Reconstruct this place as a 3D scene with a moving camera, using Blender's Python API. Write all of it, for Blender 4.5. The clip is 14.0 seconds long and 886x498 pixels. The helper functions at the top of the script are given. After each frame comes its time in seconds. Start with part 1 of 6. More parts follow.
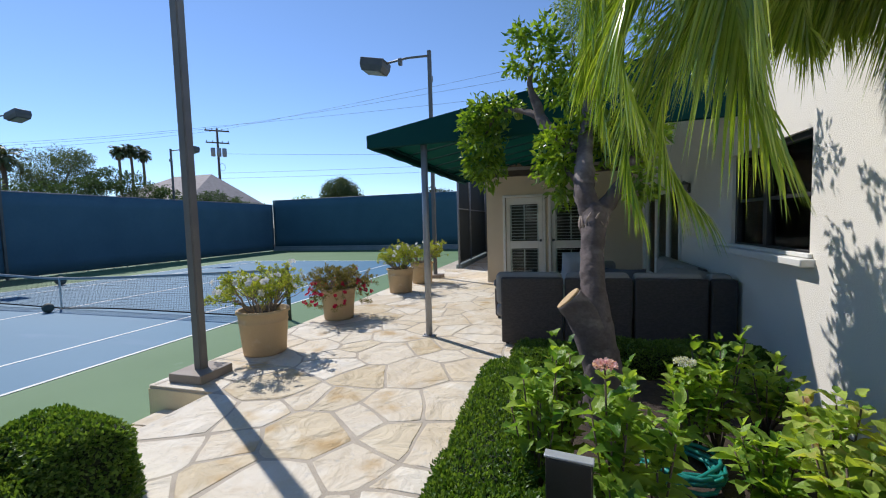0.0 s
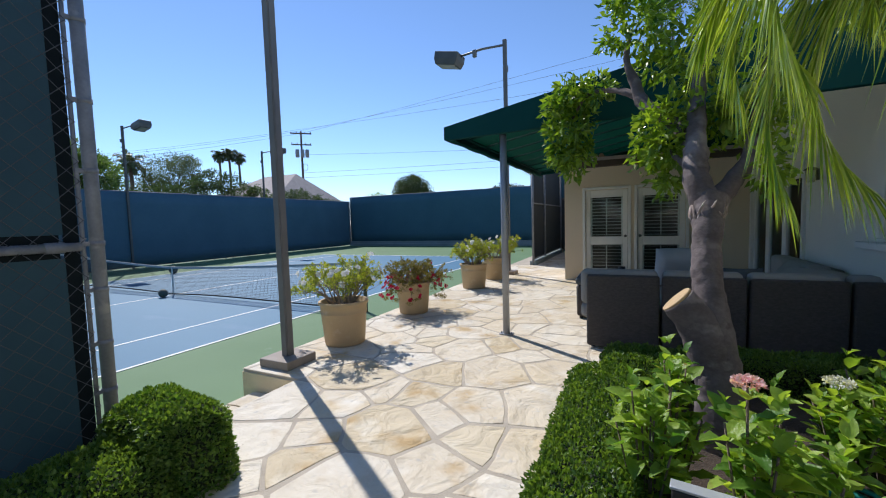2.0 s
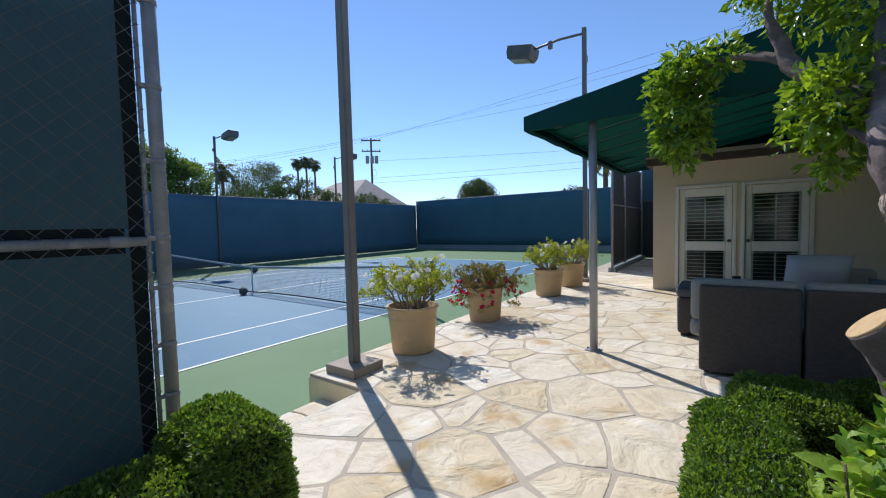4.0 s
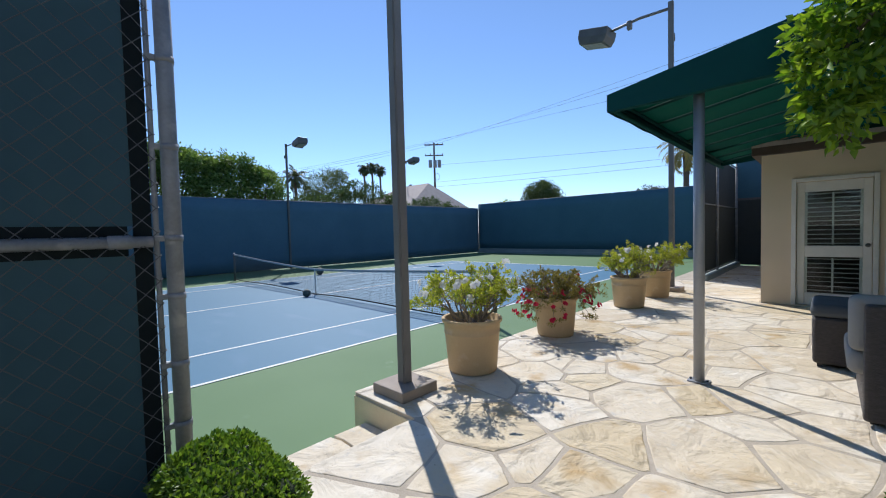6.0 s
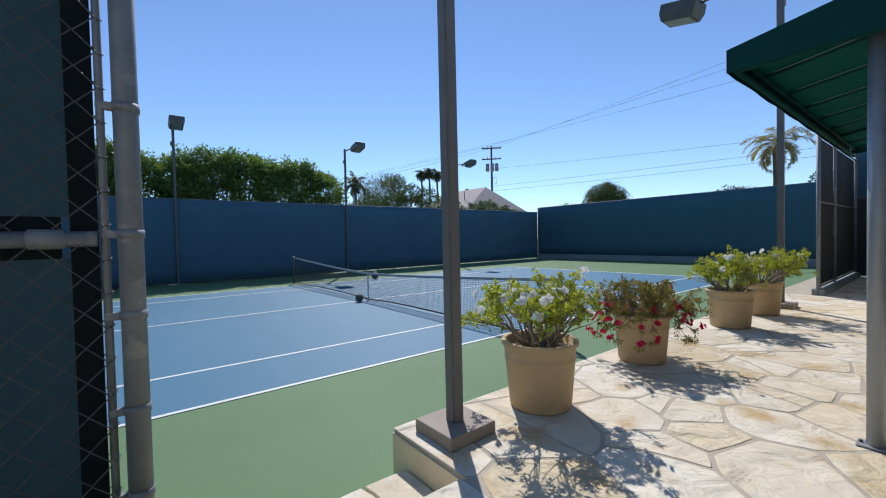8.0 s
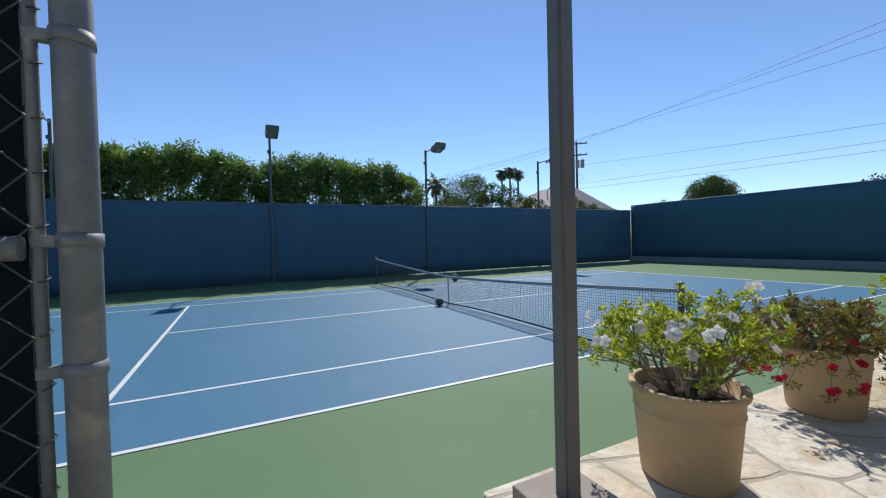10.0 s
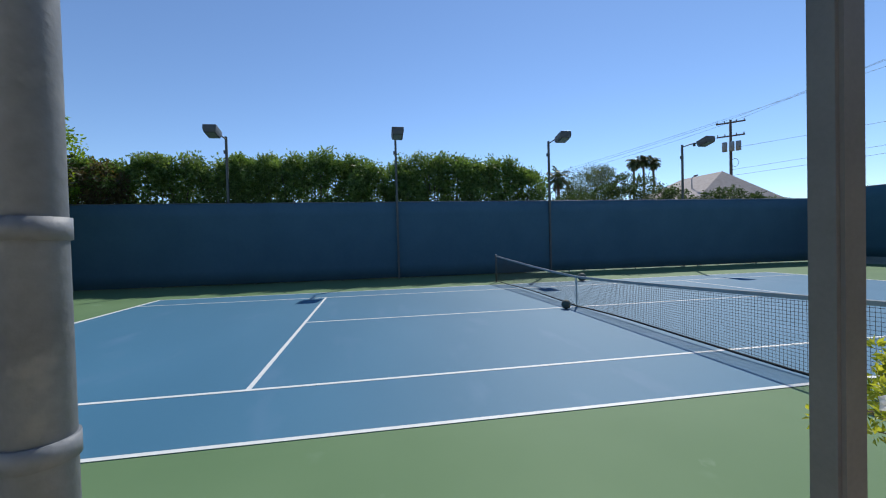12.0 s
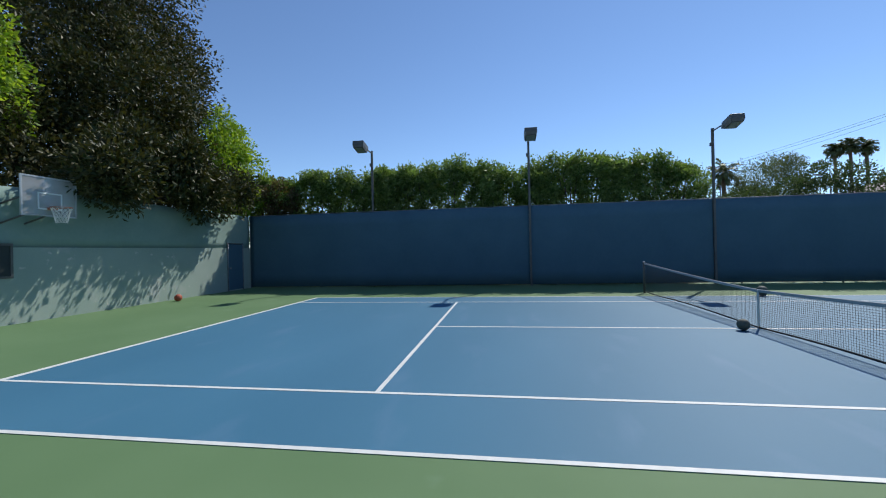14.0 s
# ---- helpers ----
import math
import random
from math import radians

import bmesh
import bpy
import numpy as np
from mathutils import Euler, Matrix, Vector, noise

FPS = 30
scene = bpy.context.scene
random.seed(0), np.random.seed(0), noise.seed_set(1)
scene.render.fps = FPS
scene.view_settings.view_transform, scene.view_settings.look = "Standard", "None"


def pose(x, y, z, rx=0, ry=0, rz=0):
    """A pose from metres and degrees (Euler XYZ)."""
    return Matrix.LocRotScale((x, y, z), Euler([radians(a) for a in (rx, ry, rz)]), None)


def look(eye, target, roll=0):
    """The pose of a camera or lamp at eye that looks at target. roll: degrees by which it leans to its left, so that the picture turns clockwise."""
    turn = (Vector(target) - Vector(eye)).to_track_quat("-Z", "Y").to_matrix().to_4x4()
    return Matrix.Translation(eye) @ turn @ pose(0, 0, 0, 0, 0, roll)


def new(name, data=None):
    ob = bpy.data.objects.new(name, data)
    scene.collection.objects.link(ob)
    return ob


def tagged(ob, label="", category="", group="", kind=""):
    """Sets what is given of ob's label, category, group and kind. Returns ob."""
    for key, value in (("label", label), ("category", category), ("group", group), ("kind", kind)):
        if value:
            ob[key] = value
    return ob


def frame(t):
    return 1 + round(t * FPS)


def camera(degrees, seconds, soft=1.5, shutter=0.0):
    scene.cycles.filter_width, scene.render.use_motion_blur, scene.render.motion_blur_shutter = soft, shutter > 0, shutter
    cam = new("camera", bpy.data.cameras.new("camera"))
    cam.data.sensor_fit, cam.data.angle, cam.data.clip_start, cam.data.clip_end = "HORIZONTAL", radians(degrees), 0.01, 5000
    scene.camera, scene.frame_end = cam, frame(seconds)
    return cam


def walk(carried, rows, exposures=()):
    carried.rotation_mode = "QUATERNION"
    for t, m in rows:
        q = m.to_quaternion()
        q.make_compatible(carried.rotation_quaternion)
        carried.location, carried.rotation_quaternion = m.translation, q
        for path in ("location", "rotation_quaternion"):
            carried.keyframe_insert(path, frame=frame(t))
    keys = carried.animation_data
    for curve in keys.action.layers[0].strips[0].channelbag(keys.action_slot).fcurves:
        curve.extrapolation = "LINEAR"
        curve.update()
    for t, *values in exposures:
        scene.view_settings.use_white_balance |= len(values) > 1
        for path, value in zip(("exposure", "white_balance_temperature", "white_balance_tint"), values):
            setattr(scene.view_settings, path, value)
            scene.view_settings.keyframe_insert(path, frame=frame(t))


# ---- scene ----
cam = camera(95.7, 14.0, soft=1.1)
PATH = [
    (0, (11.568, -6.677, 1.828), (11.016, -4.759, 1.698), -1.6),
    (0.5, (11.536, -6.67, 1.827), (10.904, -4.777, 1.692), -1.6),
    (1, (11.502, -6.645, 1.82), (10.789, -4.782, 1.681), -1.6),
    (1.5, (11.463, -6.606, 1.807), (10.671, -4.774, 1.666), -1.5),
    (2, (11.413, -6.558, 1.795), (10.542, -4.763, 1.656), -1.7),
    (2.5, (11.321, -6.501, 1.783), (10.383, -4.74, 1.646), -1.5),
    (3, (11.24, -6.445, 1.77), (10.234, -4.721, 1.641), -1.5),
    (5.5, (10.86, -5.906, 1.723), (9.529, -4.415, 1.637), -1.4),
    (6, (10.757, -5.805, 1.717), (9.374, -4.363, 1.635), -1.5),
    (6.5, (10.634, -5.68, 1.698), (9.202, -4.286, 1.624), -1.3),
    (7, (10.515, -5.551, 1.695), (9.036, -4.207, 1.627), -1.4),
    (7.5, (10.396, -5.431, 1.683), (8.871, -4.138, 1.624), -1.4),
    (10, (9.648, -5.021, 1.703), (7.864, -4.117, 1.666), -1.4),
    (10.5, (9.528, -4.947, 1.685), (7.689, -4.163, 1.648), -1.7),
    (11, (9.394, -4.918, 1.706), (7.503, -4.267, 1.665), -1.5),
    (11.5, (9.252, -4.919, 1.692), (7.317, -4.413, 1.651), -1.6),
    (12, (9.114, -4.911, 1.696), (7.145, -4.563, 1.658), -1.5),
    (12.5, (8.95, -4.953, 1.672), (6.959, -4.761, 1.639), -1.3),
    (13, (8.815, -4.922, 1.672), (6.815, -4.903, 1.649), -1.3),
    (13.5, (8.711, -4.894, 1.657), (6.717, -5.043, 1.649), -1.3),
    (14, (8.66, -4.87, 1.668), (6.684, -5.172, 1.675), -1.3),
]
walk(cam, [(t, look(eye, target, roll)) for t, eye, target, roll in PATH], exposures=[(0, 0.15, 6200, 13), (2.0, 0.22, 6150, 13), (6.0, 0.23, 6150, 12), (8, 0.08, 6200, 12), (14, 0.03, 6400, 10)])

# ---- world and sun ----
SUN_DIR = Vector((-0.842, 0.54, 0.0)).normalized()
SUN_EL = radians(48)
world = bpy.data.worlds.new("sky_world")
scene.world = world
world.use_nodes = True
wn = world.node_tree.nodes
sky = wn.new("ShaderNodeTexSky")
sky.sky_type = "NISHITA"
sky.sun_disc = False
sky.sun_elevation = SUN_EL
sky.sun_rotation = math.atan2(SUN_DIR.x, SUN_DIR.y)
sky.altitude, sky.air_density, sky.dust_density, sky.ozone_density = 50, 0.9, 0.02, 5.4
wn["Background"].inputs["Strength"].default_value = 0.138
world.node_tree.links.new(sky.outputs[0], wn["Background"].inputs["Color"])
sun_data = bpy.data.lights.new("sun", "SUN")
sun_data.energy, sun_data.angle, sun_data.color = 4.0, radians(0.53), (1.0, 0.95, 0.87)
sun = new("sun", sun_data)
sun.matrix_world = look(Vector((SUN_DIR.x * math.cos(SUN_EL), SUN_DIR.y * math.cos(SUN_EL), math.sin(SUN_EL))) * 60, (0, 0, 0))


# ---- materials ----
def rgb(c):
    return (c[0], c[1], c[2], 1.0)


def mat(name, a, b=None, rough=0.6, metal=0.0, scale=3.0, fine=60.0, bump=0.15, bump_scale=None, spec=0.5, spots=None, per="", stretch=None):
    """Two colours mixed by coarse and fine noise, with bump; spots: (colour, scale, low, high); per: "object" or "island" adds variation."""
    m = bpy.data.materials.new(name)
    m.use_nodes = True
    n, l = m.node_tree.nodes, m.node_tree.links
    bs = n["Principled BSDF"]
    bs.inputs["Roughness"].default_value, bs.inputs["Metallic"].default_value = rough, metal
    bs.inputs["Specular IOR Level"].default_value = spec
    tc = n.new("ShaderNodeTexCoord")
    src = tc.outputs["Object"]
    if stretch:
        mp = n.new("ShaderNodeMapping")
        mp.inputs["Scale"].default_value = stretch
        l.new(src, mp.inputs["Vector"])
        src = mp.outputs["Vector"]
    b = b or tuple(c * 0.8 for c in a)
    n1, n2 = n.new("ShaderNodeTexNoise"), n.new("ShaderNodeTexNoise")
    for q, sc in ((n1, scale), (n2, fine)):
        q.inputs["Scale"].default_value = sc
        q.inputs["Detail"].default_value = 6
        l.new(src, q.inputs["Vector"])
    mixf = n.new("ShaderNodeMath")
    mixf.operation = "MULTIPLY_ADD"
    l.new(n2.outputs["Fac"], mixf.inputs[0])
    mixf.inputs[1].default_value = 0.45
    l.new(n1.outputs["Fac"], mixf.inputs[2])
    ramp = n.new("ShaderNodeMapRange")
    ramp.inputs["From Min"].default_value, ramp.inputs["From Max"].default_value = 0.5, 0.95
    l.new(mixf.outputs[0], ramp.inputs["Value"])
    fac = ramp.outputs["Result"]
    if per:
        info = n.new("ShaderNodeObjectInfo" if per == "object" else "ShaderNodeNewGeometry")
        add = n.new("ShaderNodeMath")
        add.operation = "MULTIPLY_ADD"
        l.new(info.outputs["Random" if per == "object" else "Random Per Island"], add.inputs[0])
        add.inputs[1].default_value = 0.9
        half = n.new("ShaderNodeMath")
        half.operation = "MULTIPLY_ADD"
        l.new(fac, half.inputs[0])
        half.inputs[1].default_value, half.inputs[2].default_value = 0.6, -0.25
        l.new(half.outputs[0], add.inputs[2])
        fac = add.outputs[0]
    mix = n.new("ShaderNodeMix")
    mix.data_type, mix.clamp_factor = "RGBA", True
    l.new(fac, mix.inputs[0])
    mix.inputs[6].default_value, mix.inputs[7].default_value = rgb(a), rgb(b)
    out = mix.outputs[2]
    for colour, sc, lo, hi in spots or ():
        sn = n.new("ShaderNodeTexNoise")
        sn.inputs["Scale"].default_value, sn.inputs["Detail"].default_value = sc, 4
        l.new(src, sn.inputs["Vector"])
        sm = n.new("ShaderNodeMapRange")
        sm.inputs["From Min"].default_value, sm.inputs["From Max"].default_value = lo, hi
        l.new(sn.outputs["Fac"], sm.inputs["Value"])
        sx = n.new("ShaderNodeMix")
        sx.data_type = "RGBA"
        l.new(sm.outputs["Result"], sx.inputs[0])
        l.new(out, sx.inputs[6])
        sx.inputs[7].default_value = rgb(colour)
        out = sx.outputs[2]
    l.new(out, bs.inputs["Base Color"])
    if bump:
        bn = n.new("ShaderNodeTexNoise")
        bn.inputs["Scale"].default_value, bn.inputs["Detail"].default_value = bump_scale or fine, 5
        l.new(src, bn.inputs["Vector"])
        bp = n.new("ShaderNodeBump")
        bp.inputs["Strength"].default_value, bp.inputs["Distance"].default_value = bump, 0.01
        l.new(bn.outputs["Fac"], bp.inputs["Height"])
        l.new(bp.outputs["Normal"], bs.inputs["Normal"])
    return m


def leafy(name, a, b, rough=0.45, through_light=0.35, spec=0.4, spots=None, tint=(1.6, 1.5, 0.5), bump=0.0):
    """Leaves: colour varies leaf by leaf, part of the light comes through."""
    m = mat(name, a, b, rough=rough, scale=2.0, fine=20, bump=bump, bump_scale=70, per="island", spec=spec, spots=spots)
    n, l = m.node_tree.nodes, m.node_tree.links
    bs, out = n["Principled BSDF"], n["Material Output"]
    tr = n.new("ShaderNodeBsdfTranslucent")
    base = bs.inputs["Base Color"].links[0].from_socket
    warm = n.new("ShaderNodeMix")
    warm.data_type, warm.blend_type = "RGBA", "MULTIPLY"
    warm.inputs[0].default_value = 1.0
    l.new(base, warm.inputs[6])
    warm.inputs[7].default_value = rgb(tint)
    l.new(warm.outputs[2], tr.inputs["Color"])
    mx = n.new("ShaderNodeMixShader")
    mx.inputs[0].default_value = through_light
    l.new(bs.outputs[0], mx.inputs[1])
    l.new(tr.outputs[0], mx.inputs[2])
    l.new(mx.outputs[0], out.inputs["Surface"])
    return m


def fabric(name, a, b, through_light=0.2, weave=400.0, tint=(1, 1, 1)):
    """Woven screen or canvas: fine weave bump, soft folds in colour, some light through; a tint above 1 brightens that
    light.
    """
    m = mat(name, a, b, rough=0.85, scale=0.7, fine=8.0, bump=0.02, bump_scale=weave, spec=0.2)
    if not through_light:
        return m
    n, l = m.node_tree.nodes, m.node_tree.links
    bs, out = n["Principled BSDF"], n["Material Output"]
    tr, warm = n.new("ShaderNodeBsdfTranslucent"), n.new("ShaderNodeMix")
    warm.data_type, warm.blend_type = "RGBA", "MULTIPLY"
    warm.inputs[0].default_value = 1.0
    l.new(bs.inputs["Base Color"].links[0].from_socket, warm.inputs[6])
    warm.inputs[7].default_value = rgb(tint)
    l.new(warm.outputs[2], tr.inputs["Color"])
    mx = n.new("ShaderNodeMixShader")
    mx.inputs[0].default_value = through_light
    l.new(bs.outputs[0], mx.inputs[1])
    l.new(tr.outputs[0], mx.inputs[2])
    l.new(mx.outputs[0], out.inputs["Surface"])
    return m


def glassy(name, colour=(0.9, 0.95, 0.95), rough=0.02, haze=0.0):
    """A thin pane: clear, with a gloss that grows at a slant."""
    m = bpy.data.materials.new(name)
    m.use_nodes = True
    n, l = m.node_tree.nodes, m.node_tree.links
    clear, gloss, fr, mx = n.new("ShaderNodeBsdfTransparent"), n.new("ShaderNodeBsdfGlossy"), n.new("ShaderNodeFresnel"), n.new("ShaderNodeMixShader")
    clear.inputs["Color"].default_value = rgb(colour)
    gloss.inputs["Roughness"].default_value = rough
    fr.inputs["IOR"].default_value = 1.3
    l.new(fr.outputs[0], mx.inputs[0])
    l.new(clear.outputs[0], mx.inputs[1])
    l.new(gloss.outputs[0], mx.inputs[2])
    dull, hz = n.new("ShaderNodeBsdfDiffuse"), n.new("ShaderNodeMixShader")
    hz.inputs[0].default_value = haze
    l.new(mx.outputs[0], hz.inputs[1])
    l.new(dull.outputs[0], hz.inputs[2])
    l.new(hz.outputs[0], n["Material Output"].inputs["Surface"])
    return m


M = {}
M["court_green"] = mat("court_green_paint", (0.105, 0.19, 0.085), (0.13, 0.22, 0.105), rough=0.7, spec=0.25, scale=0.5, fine=180, bump=0.12, bump_scale=500, spots=[((0.17, 0.27, 0.16), 1.1, 0.66, 0.82), ((0.22, 0.32, 0.21), 3.0, 0.71, 0.84)])
M["court_blue"] = mat("court_blue_paint", (0.043, 0.152, 0.247), (0.056, 0.177, 0.28), rough=0.62, spec=0.34, scale=0.45, fine=160, bump=0.12, bump_scale=500, spots=[((0.085, 0.195, 0.31), 1.4, 0.58, 0.8), ((0.12, 0.23, 0.34), 4.5, 0.7, 0.86)], stretch=(0.32, 1.0, 1.0))
M["line"] = mat("white_line_paint", (0.72, 0.74, 0.72), (0.62, 0.64, 0.62), rough=0.6, scale=8, fine=120)
M["screen_blue"] = fabric("navy_windscreen", (0.062, 0.125, 0.172), (0.074, 0.143, 0.194), 0.0)
M["screen_teal"] = fabric("teal_windscreen", (0.048, 0.115, 0.153), (0.058, 0.132, 0.174), 0.0)
M["screen_dark"] = fabric("dark_green_windscreen", (0.042, 0.09, 0.115), (0.052, 0.106, 0.133), 0.14)
M["screen_grey"] = fabric("grey_windscreen", (0.06, 0.072, 0.075), (0.075, 0.088, 0.09), 0.3)
# lit copy of the awning canvas: colour and tint raised for sun shining through
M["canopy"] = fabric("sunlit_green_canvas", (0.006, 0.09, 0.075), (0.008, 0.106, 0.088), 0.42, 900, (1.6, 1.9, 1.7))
# darker copy of the same canvas for valance, end panels and bars
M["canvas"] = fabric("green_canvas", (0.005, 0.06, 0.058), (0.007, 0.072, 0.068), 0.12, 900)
M["wall_green"] = mat("weathered_green_wall_paint", (0.26, 0.34, 0.30), (0.31, 0.385, 0.34), rough=0.85, scale=0.9, fine=30, bump=0.2, spots=[((0.40, 0.42, 0.40), 1.3, 0.6, 0.75), ((0.50, 0.50, 0.48), 5.0, 0.66, 0.74)])
M["galv"] = mat("galvanised_steel", (0.225, 0.242, 0.26), (0.155, 0.168, 0.182), rough=0.6, metal=0.15, scale=7, fine=70, bump=0.12, spots=[((0.30, 0.31, 0.31), 9, 0.58, 0.7), ((0.17, 0.15, 0.13), 6, 0.72, 0.84)])
M["pole_grey"] = mat("grey_painted_steel", (0.15, 0.142, 0.134), (0.19, 0.18, 0.17), rough=0.55, scale=4, fine=70, bump=0.08)
M["pole_dark"] = mat("dark_bronze_paint", (0.08, 0.082, 0.08), (0.11, 0.11, 0.105), rough=0.5, scale=6, fine=60, bump=0.05)
M["lamp_lens"] = mat("frosted_lamp_lens", (0.42, 0.42, 0.38), (0.34, 0.34, 0.31), rough=0.25, scale=12, fine=60, bump=0)
M["awning_post"] = mat("silver_post_paint", (0.36, 0.37, 0.38), (0.30, 0.31, 0.33), rough=0.42, metal=0.25, scale=5, fine=50, bump=0.05)
STAINS = [((0.62, 0.52, 0.36), 0.9, 0.55, 0.70), ((0.49, 0.35, 0.18), 2.3, 0.57, 0.72), ((0.70, 0.65, 0.55), 2.8, 0.54, 0.72), ((0.44, 0.35, 0.23), 6.0, 0.64, 0.80), ((0.53, 0.49, 0.42), 14.0, 0.60, 0.74), ((0.36, 0.29, 0.21), 34.0, 0.68, 0.78)]
M["stone"] = mat("cream_flagstone", (0.70, 0.64, 0.525), (0.59, 0.50, 0.36), rough=0.8, scale=2.2, fine=35, bump=1.0, bump_scale=11, per="object", spots=STAINS)
M["stone_tan"] = mat("tan_flagstone", (0.62, 0.535, 0.385), (0.55, 0.45, 0.29), rough=0.8, scale=2.2, fine=35, bump=1.0, bump_scale=7, per="object", spots=[((0.46, 0.32, 0.15), 2.6, 0.55, 0.7), ((0.72, 0.66, 0.53), 3.1, 0.58, 0.74), ((0.42, 0.36, 0.27), 9.0, 0.64, 0.76)])


def flaky(m, scale=3.2, layers=7.0):
    """Split-stone relief: thin layers broken away in steps, on top of the finer bump."""
    n, l = m.node_tree.nodes, m.node_tree.links
    bs, tc = n["Principled BSDF"], n["Texture Coordinate"]
    nz, mul, fr, bp = n.new("ShaderNodeTexNoise"), n.new("ShaderNodeMath"), n.new("ShaderNodeMath"), n.new("ShaderNodeBump")
    nz.inputs["Scale"].default_value, nz.inputs["Detail"].default_value, nz.inputs["Distortion"].default_value = scale, 6, 0.7
    mul.operation, fr.operation = "MULTIPLY", "FRACT"
    mul.inputs[1].default_value = layers
    bp.inputs["Strength"].default_value, bp.inputs["Distance"].default_value = 0.8, 0.012
    l.new(tc.outputs["Object"], nz.inputs["Vector"])
    l.new(nz.outputs["Fac"], mul.inputs[0])
    l.new(mul.outputs[0], fr.inputs[0])
    l.new(fr.outputs[0], bp.inputs["Height"])
    l.new(bs.inputs["Normal"].links[0].from_socket, bp.inputs["Normal"])
    l.new(bp.outputs["Normal"], bs.inputs["Normal"])


flaky(M["stone"])
flaky(M["stone_tan"], 3.8, 9.0)
M["mortar"] = mat("sandy_grout", (0.50, 0.435, 0.345), (0.38, 0.33, 0.26), rough=0.95, scale=5, fine=120, bump=0.5)
M["riser"] = mat("cream_stucco_riser", (0.76, 0.66, 0.45), (0.68, 0.57, 0.37), rough=0.9, scale=4, fine=90, bump=0.4)
M["stucco"] = mat("beige_stucco", (0.72, 0.61, 0.45), (0.67, 0.56, 0.41), rough=0.92, scale=1.3, fine=120, bump=0.4, bump_scale=110)
M["stucco_pale"] = mat("pale_cream_stucco", (0.83, 0.79, 0.70), (0.79, 0.75, 0.66), rough=0.92, scale=1.3, fine=120, bump=0.4, bump_scale=110)
M["white"] = mat("white_joinery_paint", (0.78, 0.77, 0.72), (0.70, 0.69, 0.64), rough=0.45, scale=6, fine=80, bump=0.05)
M["cream_frame"] = mat("cream_joinery_paint", (0.66, 0.61, 0.50), (0.60, 0.55, 0.45), rough=0.5, scale=6, fine=80, bump=0.05)
M["fascia"] = mat("dark_brown_fascia", (0.06, 0.04, 0.03), (0.09, 0.065, 0.05), rough=0.7, scale=5, fine=60)
M["roof"] = mat("grey_shingle_roof", (0.30, 0.26, 0.24), (0.40, 0.35, 0.32), rough=0.9, scale=3, fine=20, bump=0.5)
# dark base colour stands for the dimness of the rooms
M["interior"] = mat("interior_dimness", (0.10, 0.09, 0.08), (0.13, 0.12, 0.10), rough=0.9)
M["glass"] = glassy("window_glass")
M["acrylic"] = glassy("clear_acrylic", (0.88, 0.92, 0.93), 0.15, 0.3)
M["wicker"] = mat("dark_brown_wicker", (0.048, 0.041, 0.038), (0.09, 0.077, 0.07), rough=0.5, scale=30, fine=160, bump=1.0, bump_scale=130, stretch=(1, 1, 2.2))
M["cushion"] = mat("pale_grey_cushion_cloth", (0.32, 0.31, 0.285), (0.27, 0.262, 0.24), rough=0.95, scale=4, fine=250, bump=0.25, bump_scale=300)
M["pillow"] = mat("blue_grey_pillow_cloth", (0.40, 0.44, 0.48), (0.33, 0.37, 0.41), rough=0.95, scale=4, fine=250, bump=0.25)
M["pillow_dark"] = mat("charcoal_pillow_cloth", (0.07, 0.08, 0.09), (0.10, 0.11, 0.12), rough=0.95, scale=4, fine=250, bump=0.25)
M["root_wood"] = mat("grey_shrub_wood", (0.30, 0.25, 0.20), (0.20, 0.16, 0.125), rough=0.9, scale=20, fine=90, bump=0.5)
M["pot"] = mat("buff_terracotta", (0.56, 0.40, 0.22), (0.49, 0.345, 0.19), rough=0.75, scale=3, fine=70, bump=0.15, spots=[((0.62, 0.50, 0.34), 5, 0.62, 0.78)])
M["soil"] = mat("dark_mulch", (0.035, 0.025, 0.018), (0.06, 0.042, 0.03), rough=0.98, scale=20, fine=80, bump=1.0)
M["bark"] = mat("grey_brown_bark", (0.16, 0.13, 0.125), (0.085, 0.067, 0.064), rough=0.9, scale=7, fine=45, bump=0.55, bump_scale=26, stretch=(1, 1, 1.3), spots=[((0.28, 0.235, 0.22), 5, 0.56, 0.72), ((0.09, 0.068, 0.062), 9, 0.62, 0.74)])
M["scar"] = mat("pale_callus_bark", (0.46, 0.38, 0.33), (0.26, 0.20, 0.17), rough=0.9, scale=14, fine=60, bump=1.0, bump_scale=40)
M["cutwood"] = mat("cut_wood", (0.55, 0.40, 0.22), (0.43, 0.29, 0.15), rough=0.85, scale=16, fine=60, bump=0.3)
M["twig"] = mat("grey_twig_bark", (0.18, 0.14, 0.10), (0.12, 0.09, 0.065), rough=0.9, scale=20, fine=90, bump=0.4)
M["box_leaf"] = leafy("boxwood_leaf", (0.045, 0.115, 0.016), (0.17, 0.27, 0.055), rough=0.42, through_light=0.42)
# near-black fill: the shade between the leaves, put into the colour
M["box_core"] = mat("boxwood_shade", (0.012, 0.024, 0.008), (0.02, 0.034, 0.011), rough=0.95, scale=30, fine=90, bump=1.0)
M["citrus_leaf"] = leafy("citrus_leaf", (0.06, 0.155, 0.015), (0.27, 0.40, 0.045), rough=0.32, through_light=0.42, spec=0.5)
M["fruit"] = mat("green_citrus_skin", (0.20, 0.30, 0.04), (0.27, 0.36, 0.06), rough=0.4, scale=8, fine=160, bump=0.3)
M["palm_leaf"] = leafy("palm_leaflet", (0.12, 0.235, 0.028), (0.44, 0.54, 0.09), rough=0.22, through_light=0.34, spec=0.7)
